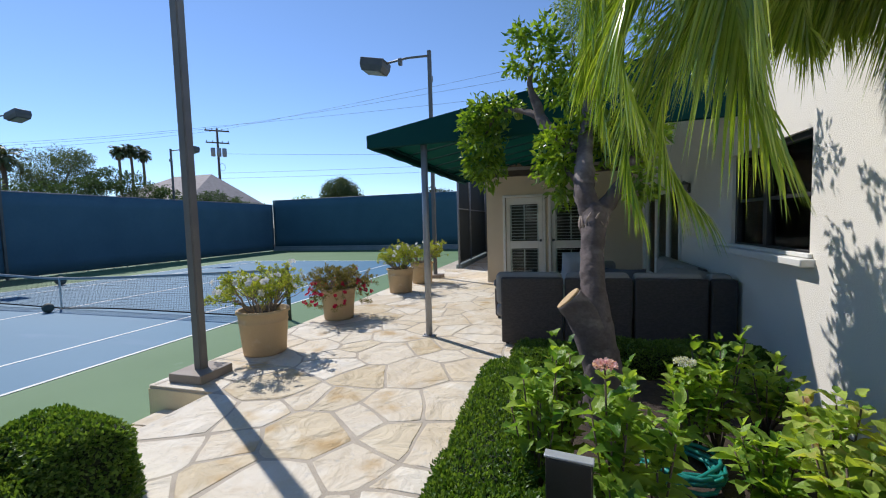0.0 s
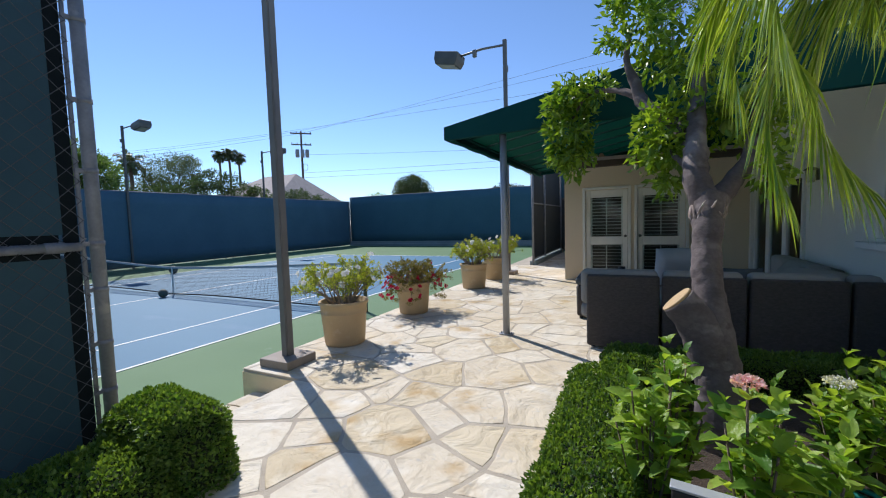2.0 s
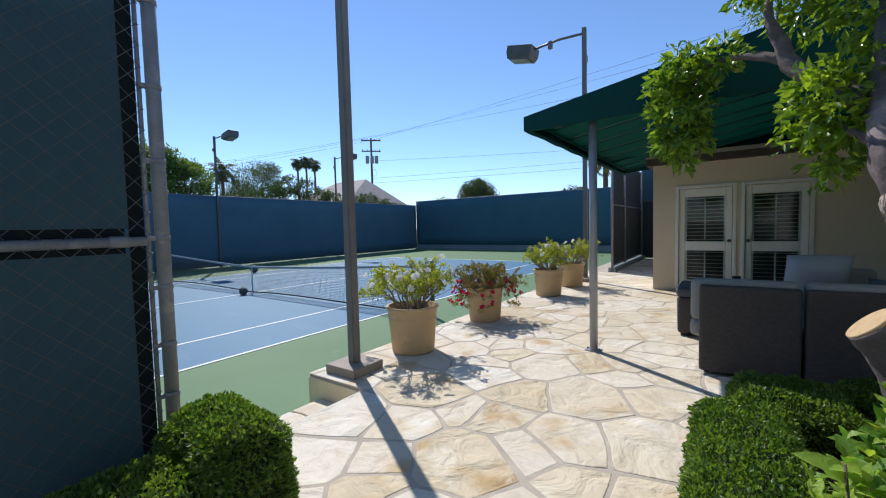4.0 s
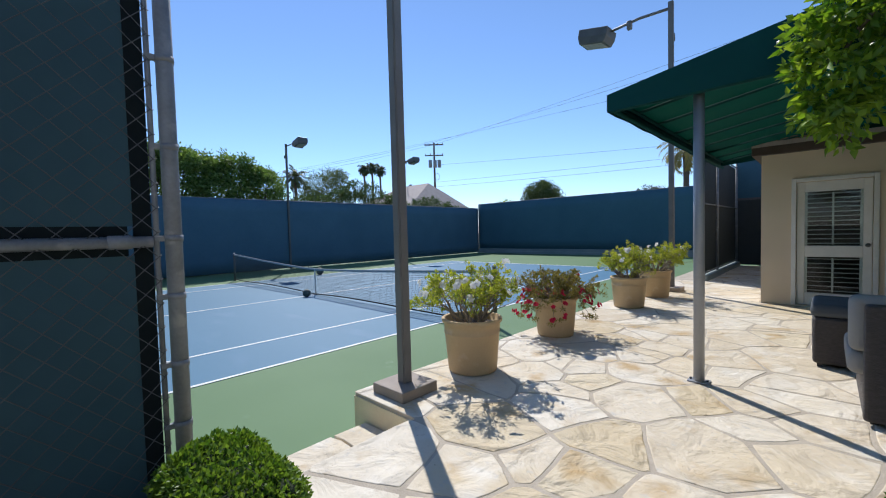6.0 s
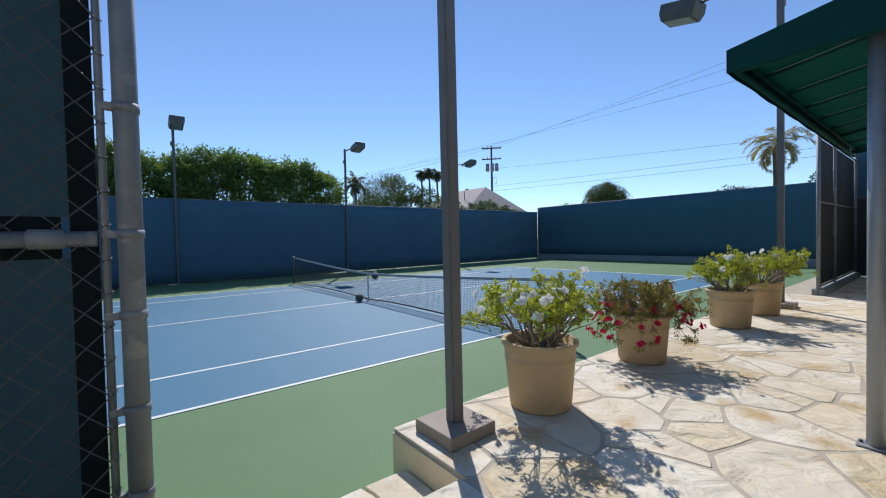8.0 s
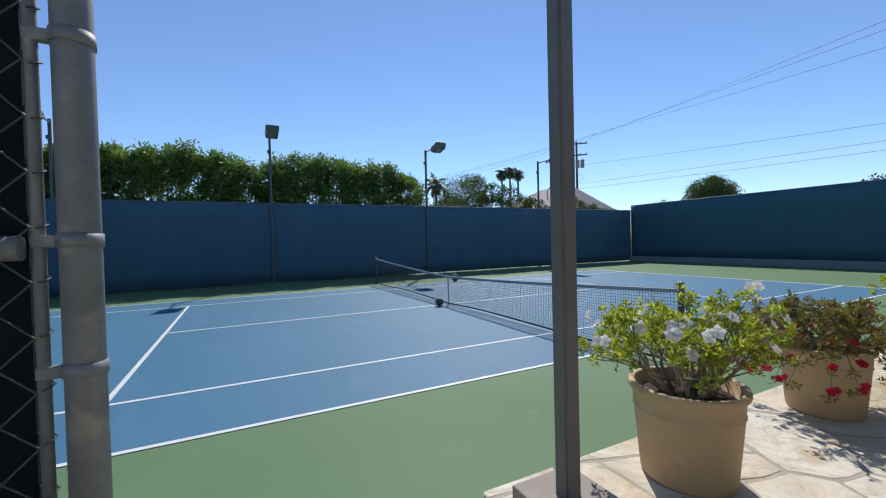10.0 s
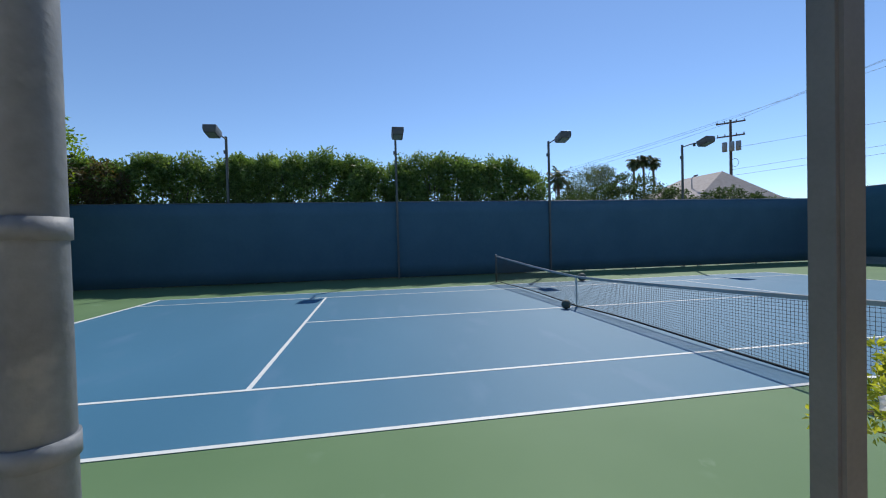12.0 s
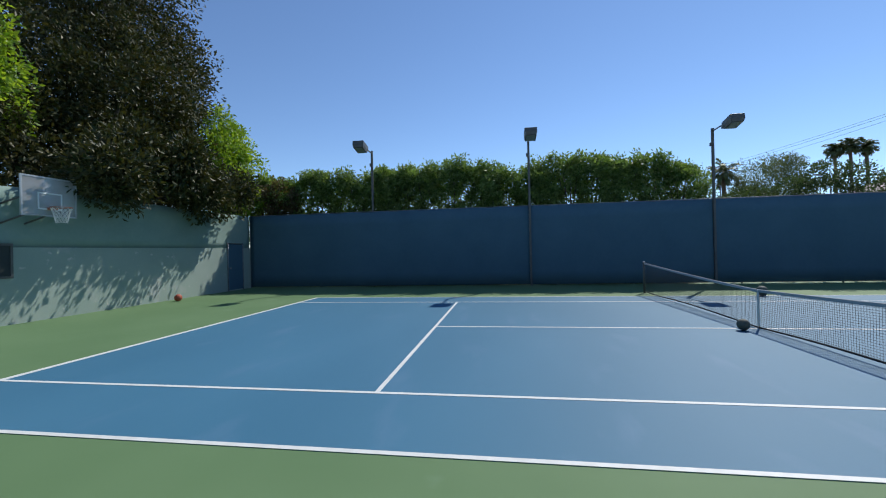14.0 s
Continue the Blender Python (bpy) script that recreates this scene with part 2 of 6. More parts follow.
M["palm_far"] = leafy("far_palm_leaf", (0.06, 0.09, 0.04), (0.11, 0.14, 0.06), rough=0.5, through_light=0.15)
M["palm_dry"] = leafy("dry_palm_leaf", (0.30, 0.26, 0.12), (0.2, 0.2, 0.08), rough=0.6, through_light=0.3)
M["hyd_leaf"] = leafy("hydrangea_leaf", (0.075, 0.19, 0.026), (0.42, 0.57, 0.10), rough=0.38, through_light=0.48, bump=0.5, spots=[((0.36, 0.36, 0.08), 9.0, 0.64, 0.74), ((0.30, 0.16, 0.07), 13.0, 0.70, 0.76)])
M["hyd_old"] = leafy("yellowing_hydrangea_leaf", (0.12, 0.25, 0.034), (0.50, 0.60, 0.13), rough=0.4, through_light=0.46, bump=0.5, spots=[((0.55, 0.50, 0.16), 7.0, 0.55, 0.68), ((0.34, 0.17, 0.08), 11.0, 0.63, 0.71)])
M["azalea_leaf"] = leafy("azalea_leaf", (0.15, 0.22, 0.03), (0.48, 0.50, 0.11), rough=0.45, through_light=0.5)
M["red_leaf"] = leafy("bronze_green_leaf", (0.13, 0.13, 0.045), (0.27, 0.22, 0.09), rough=0.5, through_light=0.4)
M["ficus_leaf"] = leafy("ficus_leaf", (0.075, 0.135, 0.03), (0.24, 0.325, 0.11), rough=0.42, through_light=0.42, tint=(1.25, 1.35, 0.6))
M["ficus_bright"] = leafy("bright_ficus_leaf", (0.10, 0.21, 0.022), (0.30, 0.42, 0.06), rough=0.42, through_light=0.45)
M["creeper_leaf"] = leafy("creeper_leaf", (0.035, 0.065, 0.022), (0.12, 0.17, 0.05), rough=0.5, through_light=0.25, tint=(1.2, 1.3, 0.6))
M["faded_petal"] = leafy("faded_petal", (0.50, 0.52, 0.54), (0.78, 0.78, 0.78), rough=0.6, through_light=0.3)
M["dark_leaf"] = leafy("magnolia_leaf", (0.016, 0.034, 0.011), (0.085, 0.08, 0.026), rough=0.5, through_light=0.15, spec=0.3)
M["round_leaf"] = leafy("far_round_tree_leaf", (0.045, 0.085, 0.03), (0.12, 0.17, 0.06), rough=0.5, through_light=0.2)
M["euc_leaf"] = leafy("eucalyptus_leaf", (0.07, 0.11, 0.06), (0.13, 0.17, 0.10), rough=0.5)
M["dry_leaf"] = leafy("dry_vine_leaf", (0.09, 0.07, 0.04), (0.15, 0.12, 0.06), rough=0.7)
M["white_petal"] = leafy("white_petal", (0.84, 0.83, 0.80), (0.88, 0.87, 0.85), rough=0.6, through_light=0.4, tint=(1, 1, 1))
M["red_petal"] = leafy("red_petal", (0.55, 0.012, 0.05), (0.7, 0.03, 0.09), rough=0.6, through_light=0.4, tint=(1, 1, 1))
M["pink_petal"] = leafy("pink_petal", (0.62, 0.30, 0.38), (0.86, 0.72, 0.76), rough=0.6, through_light=0.3)
M["hose"] = mat("teal_rubber", (0.008, 0.17, 0.145), (0.012, 0.22, 0.19), rough=0.4, scale=9, fine=60, bump=0.1)
M["black"] = mat("black_powder_coat", (0.015, 0.015, 0.016), (0.025, 0.025, 0.026), rough=0.4, scale=9, fine=120, bump=0.1)
M["hem"] = mat("black_webbing", (0.008, 0.012, 0.014), (0.012, 0.017, 0.019), rough=0.95, scale=9, fine=200, bump=0.1, spec=0.1)
M["pale_top"] = mat("pale_metal_edge", (0.45, 0.47, 0.48), (0.38, 0.40, 0.41), rough=0.35, metal=0.3, scale=9, fine=90)
M["net_cord"] = mat("black_net_cord", (0.018, 0.022, 0.024), (0.03, 0.034, 0.036), rough=0.85, bump=0)
M["wire_grey"] = mat("dull_wire", (0.09, 0.098, 0.105), (0.065, 0.07, 0.078), rough=0.6, metal=0.2, bump=0)
M["net_tape"] = mat("grey_white_net_tape", (0.38, 0.41, 0.43), (0.32, 0.35, 0.37), rough=0.8, scale=6, fine=120, bump=0.2)
M["rubber_ball"] = mat("dark_green_rubber", (0.07, 0.085, 0.07), (0.10, 0.115, 0.095), rough=0.7, scale=14, fine=120, bump=0.3)
M["orange_ball"] = mat("worn_orange_rubber", (0.42, 0.10, 0.05), (0.34, 0.075, 0.04), rough=0.65, scale=9, fine=150, bump=0.3)
M["rim"] = mat("orange_rim_paint", (0.45, 0.12, 0.05), (0.36, 0.09, 0.04), rough=0.5)
M["string"] = mat("white_net_string", (0.75, 0.75, 0.72), (0.66, 0.66, 0.63), rough=0.9, bump=0)
M["concrete"] = mat("grey_green_painted_concrete", (0.20, 0.245, 0.235), (0.25, 0.29, 0.28), rough=0.85, scale=1.5, fine=60, bump=0.25)
M["pier"] = mat("brown_grey_pier_paint", (0.25, 0.205, 0.165), (0.30, 0.25, 0.205), rough=0.7, scale=5, fine=80, bump=0.2)
M["earth"] = mat("dry_earth", (0.20, 0.17, 0.11), (0.14, 0.13, 0.08), rough=0.95, scale=0.3, fine=6, bump=0.4)
M["creosote"] = mat("weathered_pole_wood", (0.09, 0.065, 0.05), (0.13, 0.10, 0.08), rough=0.9, scale=3, fine=40, bump=0.5)
M["grey_box"] = mat("grey_transformer_paint", (0.30, 0.32, 0.33), (0.25, 0.27, 0.28), rough=0.6)
M["wire"] = mat("black_cable", (0.03, 0.03, 0.03), (0.045, 0.045, 0.045), rough=0.7, bump=0)
M["trunk_far"] = mat("palm_trunk_bark", (0.15, 0.12, 0.09), (0.10, 0.08, 0.06), rough=0.95, scale=5, fine=30, bump=0.6)


# ---- builders ----
def part(name, bm, material, parent=None, label=""):
    """Links a bmesh as one mesh object, under a thing or part where one is given."""
    me = bpy.data.meshes.new(name)
    bm.to_mesh(me)
    bm.free()
    me.materials.append(material)
    ob = new(name, me)
    if parent:
        ob.parent = parent
    return tagged(ob, label)


def thing(name, loc, label, category, group="", kind="", rz=0):
    ob = new(name)
    ob.empty_display_size = 0.1
    ob.matrix_basis = pose(*loc, 0, 0, rz)
    return tagged(ob, label, category, group, kind)


def single(name, bm, material, label, category, group="", kind="", loc=(0, 0, 0), rz=0):
    ob = part(name, bm, material)
    ob.matrix_basis = pose(*loc, 0, 0, rz)
    return tagged(ob, label, category, group, kind)


def box(bm, x0, y0, z0, x1, y1, z1, bevel=0.0, seg=2):
    m = Matrix.Translation(((x0 + x1) / 2, (y0 + y1) / 2, (z0 + z1) / 2)) @ Matrix.Diagonal((abs(x1 - x0), abs(y1 - y0), abs(z1 - z0), 1))
    vs = bmesh.ops.create_cube(bm, size=1, matrix=m)["verts"]
    if bevel:
        es = {e for v in vs for e in v.link_edges}
        for f in bmesh.ops.bevel(bm, geom=list(es), offset=bevel, segments=seg, affect="EDGES", profile=0.5)["faces"]:
            f.smooth = True
    return bm


def boxes(*dims, bevel=0.0):
    bm = bmesh.new()
    for d in dims:
        box(bm, *d, bevel=bevel)
    return bm


def tube(bm, pts, radii, seg=8, caps=True, square=False):
    """A tube along pts; radii one number or one a point."""
    pts = [Vector(p) for p in pts]
    radii = [radii] * len(pts) if isinstance(radii, (int, float)) else radii
    rings, up = [], None
    for i, p in enumerate(pts):
        d = (pts[min(i + 1, len(pts) - 1)] - pts[max(i - 1, 0)]).normalized()
        if up is None:
            up = Vector((0, 0, 1)) if abs(d.z) < 0.9 else Vector((0, 1, 0))
        s = d.cross(up).normalized()
        up = s.cross(d).normalized()
        off = math.pi / seg if square else 0
        rings.append([bm.verts.new(p + radii[i] * (math.cos(off + 2 * math.pi * k / seg) * s + math.sin(off + 2 * math.pi * k / seg) * up)) for k in range(seg)])
    for a, b in zip(rings, rings[1:]):
        for k in range(seg):
            f = bm.faces.new((a[k], b[k], b[(k + 1) % seg], a[(k + 1) % seg]))
            f.smooth = not square
    if caps:
        bm.faces.new(rings[0])
        bm.faces.new(rings[-1][::-1])
    return bm


def pipe(p0, p1, r0, r1=None, seg=12):
    return tube(bmesh.new(), [p0, p1], [r0, r1 or r0], seg)


def lathe(profile, seg=32):
    """A turned body from (radius, height) pairs."""
    bm = bmesh.new()
    rings = [[bm.verts.new((r * math.cos(2 * math.pi * k / seg), r * math.sin(2 * math.pi * k / seg), z)) for k in range(seg)] for r, z in profile]
    for a, b in zip(rings, rings[1:]):
        for k in range(seg):
            bm.faces.new((a[k], a[(k + 1) % seg], b[(k + 1) % seg], b[k])).smooth = True
    bm.faces.new(rings[0][::-1])
    bm.faces.new(rings[-1])
    return bm


def ball(r, seg=20):
    bm = bmesh.new()
    bmesh.ops.create_uvsphere(bm, u_segments=seg, v_segments=seg // 2 + 2, radius=r)
    for f in bm.faces:
        f.smooth = True
    return bm


def raw_mesh(name, verts, faces, material, parent=None, label="", smooth=False):
    """A mesh from arrays: verts (n, 3), faces (m, 3 or 4)."""
    me = bpy.data.meshes.new(name)
    k = faces.shape[1]
    me.vertices.add(len(verts))
    me.vertices.foreach_set("co", np.ascontiguousarray(verts, dtype=np.float32).ravel())
    me.loops.add(faces.size)
    me.loops.foreach_set("vertex_index", np.ascontiguousarray(faces, dtype=np.int32).ravel())
    me.polygons.add(len(faces))
    me.polygons.foreach_set("loop_start", np.arange(0, faces.size, k, dtype=np.int32))
    me.polygons.foreach_set("loop_total", np.full(len(faces), k, dtype=np.int32))
    if smooth:
        me.polygons.foreach_set("use_smooth", np.ones(len(faces), dtype=bool))
    me.update(calc_edges=True)
    me.validate()
    me.materials.append(material)
    ob = new(name, me)
    if parent:
        ob.parent = parent
    return tagged(ob, label)


def unit(v):
    return v / np.maximum(np.linalg.norm(v, axis=-1, keepdims=True), 1e-9)


def leaf_arrays(rng, points, aims, size, aspect=0.5, spread=0.9, droop=0.0, fold=0.12):
    """Folded leaves at points, their tips turned about aims with the given spread."""
    n = len(points)
    d = unit(aims + spread * rng.normal(size=(n, 3)) + np.array([0, 0, -droop]))
    s = unit(np.cross(d, rng.normal(size=(n, 3))))
    nn = np.cross(s, d)
    ln = (size * rng.uniform(0.65, 1.3, n))[:, None]
    w = ln * aspect * 0.5
    mid = points + d * ln * 0.48
    v = np.stack([points, mid + s * w + nn * w * fold * 3, points + d * ln - nn * ln * fold, mid - s * w + nn * w * fold * 3], 1).reshape(-1, 3)
    i = np.arange(n)[:, None] * 4
    return v, np.concatenate([i + [0, 1, 2], i + [0, 2, 3]], 0)


def blob_points(rng, n, centre, radii, shell=0.45):
    """Points in the outer part of a lumpy ellipsoid, with the way outwards."""
    u = unit(rng.normal(size=(n, 3)))
    r = (shell + (1 - shell) * rng.random(n) ** 0.6)[:, None]
    return np.array(centre) + u * r * np.array(radii), u


def clumps(rng, centre, radii, count, clump, leaves, shell=0.6):
    """Leaf places in many small clumps that fill an ellipsoid's outer part."""
    c, out = blob_points(rng, count, centre, radii, shell)
    size = clump * rng.uniform(0.6, 1.35, count)
    u = unit(rng.normal(size=(count, leaves, 3)))
    p = c[:, None] + u * (size[:, None, None] * rng.random((count, leaves, 1)) ** 0.4)
    aim = unit(u + 0.6 * out[:, None])
    return p.reshape(-1, 3), aim.reshape(-1, 3)


# ---- setting: ground, court, patio ----
P = 0.40            # patio level
WX, NY, SY = -9.8, 19.9, -17.5   # fences round the court
EX, HY, HX = 13.3, 2.7, 9.96     # east wall, wing front, wing corner

single("ground", boxes((-400, -400, -1.0, 400, 400, -0.06)), M["earth"], "dry brown earth spreading to the horizon", "ground", kind="structure")
single("court", boxes((WX - 0.6, SY - 0.4, -0.3, 8.7, NY + 0.4, 0.0)), M["court_green"], "matt green painted tennis court surround", "court", kind="structure")
single("playing_area", boxes((-5.485, -11.885, -0.004, 5.485, 11.885, 0.004)), M["court_blue"], "blue painted hard tennis court with faint scuffs", "court", kind="structure")


def court_line(x0, y0, x1, y1):
    single("court_line", boxes((x0, y0, 0.0042, x1, y1, 0.008)), M["line"], "white painted tennis court line", "line", "court lines", "structure")


for lx in (-5.485, -4.115, 4.065, 5.425):
    court_line(lx, -11.885, lx + 0.06, 11.885)
for ly in (-6.43, 6.37):
    court_line(-4.055, ly, 4.065, ly + 0.06)
for ly in (-11.885, 11.785):
    court_line(-5.425, ly, -4.115, ly + 0.1), court_line(-4.055, ly, 4.065, ly + 0.1), court_line(4.125, ly, 5.425, ly + 0.1)
court_line(-0.03, -6.37, 0.03, 6.37)
single("patio_base", boxes((7.9, -3.95, -0.2, 13.3, 10.3, P - 0.03), (8.64, -14, -0.2, 13.3, -3.95, P - 0.03), (8.45, -14, -0.2, 8.64, -5.3, P - 0.03), (8.1, -5.3, -0.2, 8.64, -3.95, P / 2 - 0.03)), M["riser"], "cream stucco patio base with one step down", "patio", kind="structure")
single("grout", boxes((7.91, -3.94, P - 0.03, 13.29, 10.29, P - 0.0035), (8.65, -14, P - 0.03, 13.29, -3.94, P - 0.0035)), M["mortar"], "sandy grout between flagstones", "grout", kind="structure")


# ---- fences ----
def windscreen(name, p0, p1, z0, z1, material, label, wave=0.03, seed=1, kind="structure"):
    """A hung cloth screen between two ground points, with thickness and shallow folds."""
    rng = random.Random(seed)
    a, b = Vector((*p0, 0)), Vector((*p1, 0))
    n = max(8, int((b - a).length / 0.25))
    side = (b - a).normalized().cross(Vector((0, 0, 1)))
    bm = bmesh.new()
    near, far = [], []
    for i in range(n + 1):
        c = []
        for j in range(7):
            u, v = i / n, j / 6
            off = wave * (math.sin(u * n * 0.37 + seed) * 0.5 + noise.noise((u * n * 0.3, v * 3, seed))) * math.sin(math.pi * min(1, v * 1.02) * 0.96 + 0.06)
            sag = 0.012 * math.sin(u * n * 1.1) if j == 6 else 0
            c.append(a.lerp(b, u) + side * off + Vector((0, 0, z0 + (z1 - z0) * v - sag)))
        near.append([bm.verts.new(q) for q in c])
        far.append([bm.verts.new(q - side * 0.006) for q in c])
    for i in range(n):
        for j in range(6):
            bm.faces.new((near[i][j], near[i + 1][j], near[i + 1][j + 1], near[i][j + 1])).smooth = True
            bm.faces.new((far[i][j], far[i][j + 1], far[i + 1][j + 1], far[i + 1][j])).smooth = True
        bm.faces.new((near[i][6], near[i + 1][6], far[i + 1][6], far[i][6]))
        bm.faces.new((near[i][0], far[i][0], far[i + 1][0], near[i + 1][0]))
    for j in range(6):
        bm.faces.new((near[0][j], near[0][j + 1], far[0][j + 1], far[0][j]))
        bm.faces.new((near[n][j], far[n][j], far[n][j + 1], near[n][j + 1]))
    return single(name, bm, material, label, "windscreen", kind=kind)


windscreen("windscreen_west", (WX, SY + 0.05), (WX, NY - 0.05), 0.06, 3.58, M["screen_blue"], "dark navy windscreen cloth hung along the tall court fence")
windscreen("windscreen_north", (WX + 0.05, NY), (8.6, NY), 0.36, 3.92, M["screen_teal"], "teal-navy windscreen cloth above a low concrete wall", seed=3)
single("wall_north", boxes((WX, NY - 0.22, 0, 8.8, NY + 0.15, 0.17), (WX, NY - 0.1, 0.17, 8.8, NY + 0.15, 0.36), bevel=0.01), M["concrete"], "low grey-green painted concrete wall under the fence", "wall", kind="structure")


def fence_rails(name, p0, p1, heights, gap, top, label):
    """Posts and rails of a tall wire fence, on the outer side of its cloth."""
    a, b = Vector((*p0, 0)), Vector((*p1, 0))
    f = thing(name, p0 + (0,), label, "fence", "court fence")
    d = b - a
    for h in heights:
        part("rail", pipe((0, 0, h), d + Vector((0, 0, h)), 0.022, seg=8), M["galv"], f)
    n = int(d.length / gap)
    for i in range(n + 1):
        q = d * (i / n)
        part("post", pipe(q, q + Vector((0, 0, top)), 0.035, seg=10), M["galv"], f)
    return f


fence_rails("court_fence", (WX - 0.06, SY), (WX - 0.06, NY), (1.8, 3.6), 3.7, 3.62, "grey steel pipe fence behind navy windscreen cloth")
fence_rails("court_fence", (WX, NY + 0.06), (8.6, NY + 0.06), (2.0, 3.93), 3.6, 3.95, "grey steel pipe fence behind teal windscreen cloth")

# south wall with its gate
single("wall_south", boxes((WX, SY - 0.2, 0, 9.2, SY, 2.0)), M["wall_green"], "weathered green painted wall with pale worn patches", "wall", kind="structure")
windscreen("windscreen_south", (WX, SY - 0.05), (9.2, SY - 0.05), 2.0, 3.58, mat("green_windscreen", (0.20, 0.30, 0.265), (0.24, 0.335, 0.295), rough=0.9, scale=1.2, fine=12, bump=0.1), "grey-green windscreen cloth above the painted south wall", seed=5)
gate = thing("corner_gate", (-8.65, SY + 0.03, 0), "dark green screened gate in the court corner", "gate")
part("panel", boxes((-0.5, -0.015, 0.05, 0.5, 0.0, 2.18)), M["screen_blue"], gate)
for gx in (-0.53, 0.53):
    part("gate_post", pipe((gx, 0, 0), (gx, 0, 2.25), 0.03), M["galv"], gate)
part("top_rail", pipe((-0.5, 0.005, 2.2), (0.5, 0.005, 2.2), 0.022), M["pole_dark"], gate)
part("latch", boxes((0.36, 0, 1.02, 0.46, 0.05, 1.1), bevel=0.008), M["galv"], gate)
board = thing("wall_panel", (0.62, SY + 0.03, 1.2), "dark framed panel fixed on the green wall", "panel")
part("frame", boxes((-0.55, -0.02, 0, 0.5, 0.02, 0.06), (-0.55, -0.02, 0.84, 0.5, 0.02, 0.9), (-0.55, -0.02, 0.06, -0.49, 0.02, 0.84), (0.44, -0.02, 0.06, 0.5, 0.02, 0.84)), M["pole_dark"], board)
part("face", boxes((-0.49, -0.015, 0.06, 0.44, 0.0, 0.84)), M["screen_grey"], board)


# ---- basketball hoop ----
hoop = thing("basketball_hoop", (-0.47, SY + 0.5, 0), "clear basketball backboard with orange rim and white net", "basketball hoop")
part("backboard", boxes((-0.64, -0.02, 2.86, 0.64, 0.0, 3.84), bevel=0.004), M["acrylic"], hoop)
part("board_frame", boxes((-0.68, -0.03, 2.82, 0.68, 0.012, 2.86), (-0.68, -0.03, 3.84, 0.68, 0.012, 3.88), (-0.68, -0.03, 2.86, -0.64, 0.012, 3.84), (0.64, -0.03, 2.86, 0.68, 0.012, 3.84)), M["pale_top"], hoop)
part("target_square", boxes((-0.3, 0.003, 3.0, 0.3, 0.008, 3.04), (-0.3, 0.003, 3.42, 0.3, 0.008, 3.46), (-0.3, 0.003, 3.04, -0.26, 0.008, 3.42), (0.26, 0.003, 3.04, 0.3, 0.008, 3.42)), M["line"], hoop)
bm = bmesh.new()
ring = [(0.23 * math.cos(a), 0.36 + 0.23 * math.sin(a), 3.05) for a in [2 * math.pi * k / 28 for k in range(29)]]
tube(bm, ring, 0.011, 6, caps=False)
box(bm, -0.08, 0.0, 3.0, 0.08, 0.14, 3.06)
part("rim", bm, M["rim"], hoop)
bm = bmesh.new()
for k in range(12):
    for sgn in (1, -1):
        pts = []
        for j in range(6):
            a, r = 2 * math.pi * (k + sgn * j * 0.5) / 12, 0.225 - 0.105 * (j / 5) ** 0.7
            pts.append((r * math.cos(a), 0.36 + r * math.sin(a), 3.04 - 0.08 * j))
        tube(bm, pts, 0.006, 4, caps=False)
part("net", bm, M["string"], hoop)
bm = bmesh.new()
for sx in (-0.25, 0.25):
    tube(bm, [(sx, -0.03, 3.5), (sx + 0.5, -0.6, 3.1)], 0.025, 8)
    tube(bm, [(sx, -0.03, 3.0), (sx + 0.5, -0.6, 2.6)], 0.025, 8)
part("bracket", bm, M["pole_dark"], hoop)
part("top_bar", boxes((-0.6, -0.05, 3.62, 0.6, -0.024, 3.655)), M["line"], hoop)
part("support_arm", boxes((-0.1, -0.08, 3.02, 0.1, -0.03, 3.84)), M["line"], hoop)
single("basketball", ball(0.13), M["orange_ball"], "worn orange basketball against the green wall", "ball", loc=(-4.6, SY + 0.6, 0.13))
single("exercise_ball", ball(0.11), M["rubber_ball"], "dark rubber ball lying beside the tennis net", "ball", "rubber balls", loc=(0.2, -0.38, 0.118))
single("exercise_ball", ball(0.16), M["rubber_ball"], "dark rubber ball lying beyond the tennis net", "ball", "rubber balls", loc=(-5.3, 3.1, 0.168))


# ---- tennis net ----
net = thing("tennis_net", (0, 0, 0), "black tennis net with grey-white top tape and centre strap", "tennis net")
SPAN = 6.4


def tape_z(x):
    return 0.77 + (0.30 if x < 0 else 0.25) * abs(x / SPAN) ** 1.3


def strips(segs, r):
    """Thin square cords between pairs of points, as arrays."""
    a, b = np.array([s[0] for s in segs], float), np.array([s[1] for s in segs], float)
    d = unit(b - a)
    u = unit(np.cross(d, np.where(np.abs(d[:, 2:]) > 0.9, [[1.0, 0, 0]], [[0, 0, 1.0]])))
    w = np.cross(d, u)
    v = np.stack([a + u * r, a + w * r, a - u * r, a - w * r, b + u * r, b + w * r, b - u * r, b - w * r], 1).reshape(-1, 3)
    i = np.arange(len(segs))[:, None] * 8
    return v, np.concatenate([i + [k, (k + 1) % 4, 4 + (k + 1) % 4, 4 + k] for k in range(4)], 0)


def net_bottom(x):
    return 0.045 + 0.03 * abs(math.sin(x * 0.6)) - 0.015 * math.exp(-x * x)


segs = []
cols = 280
xs = [-SPAN + 2 * SPAN * i / cols for i in range(cols + 1)]
rows_n = 20


def net_point(x, v):
    z = net_bottom(x) + (tape_z(x) - 0.03 - net_bottom(x)) * v
    return (x, 0.02 * math.sin(x * 1.3) * (1 - v), z)


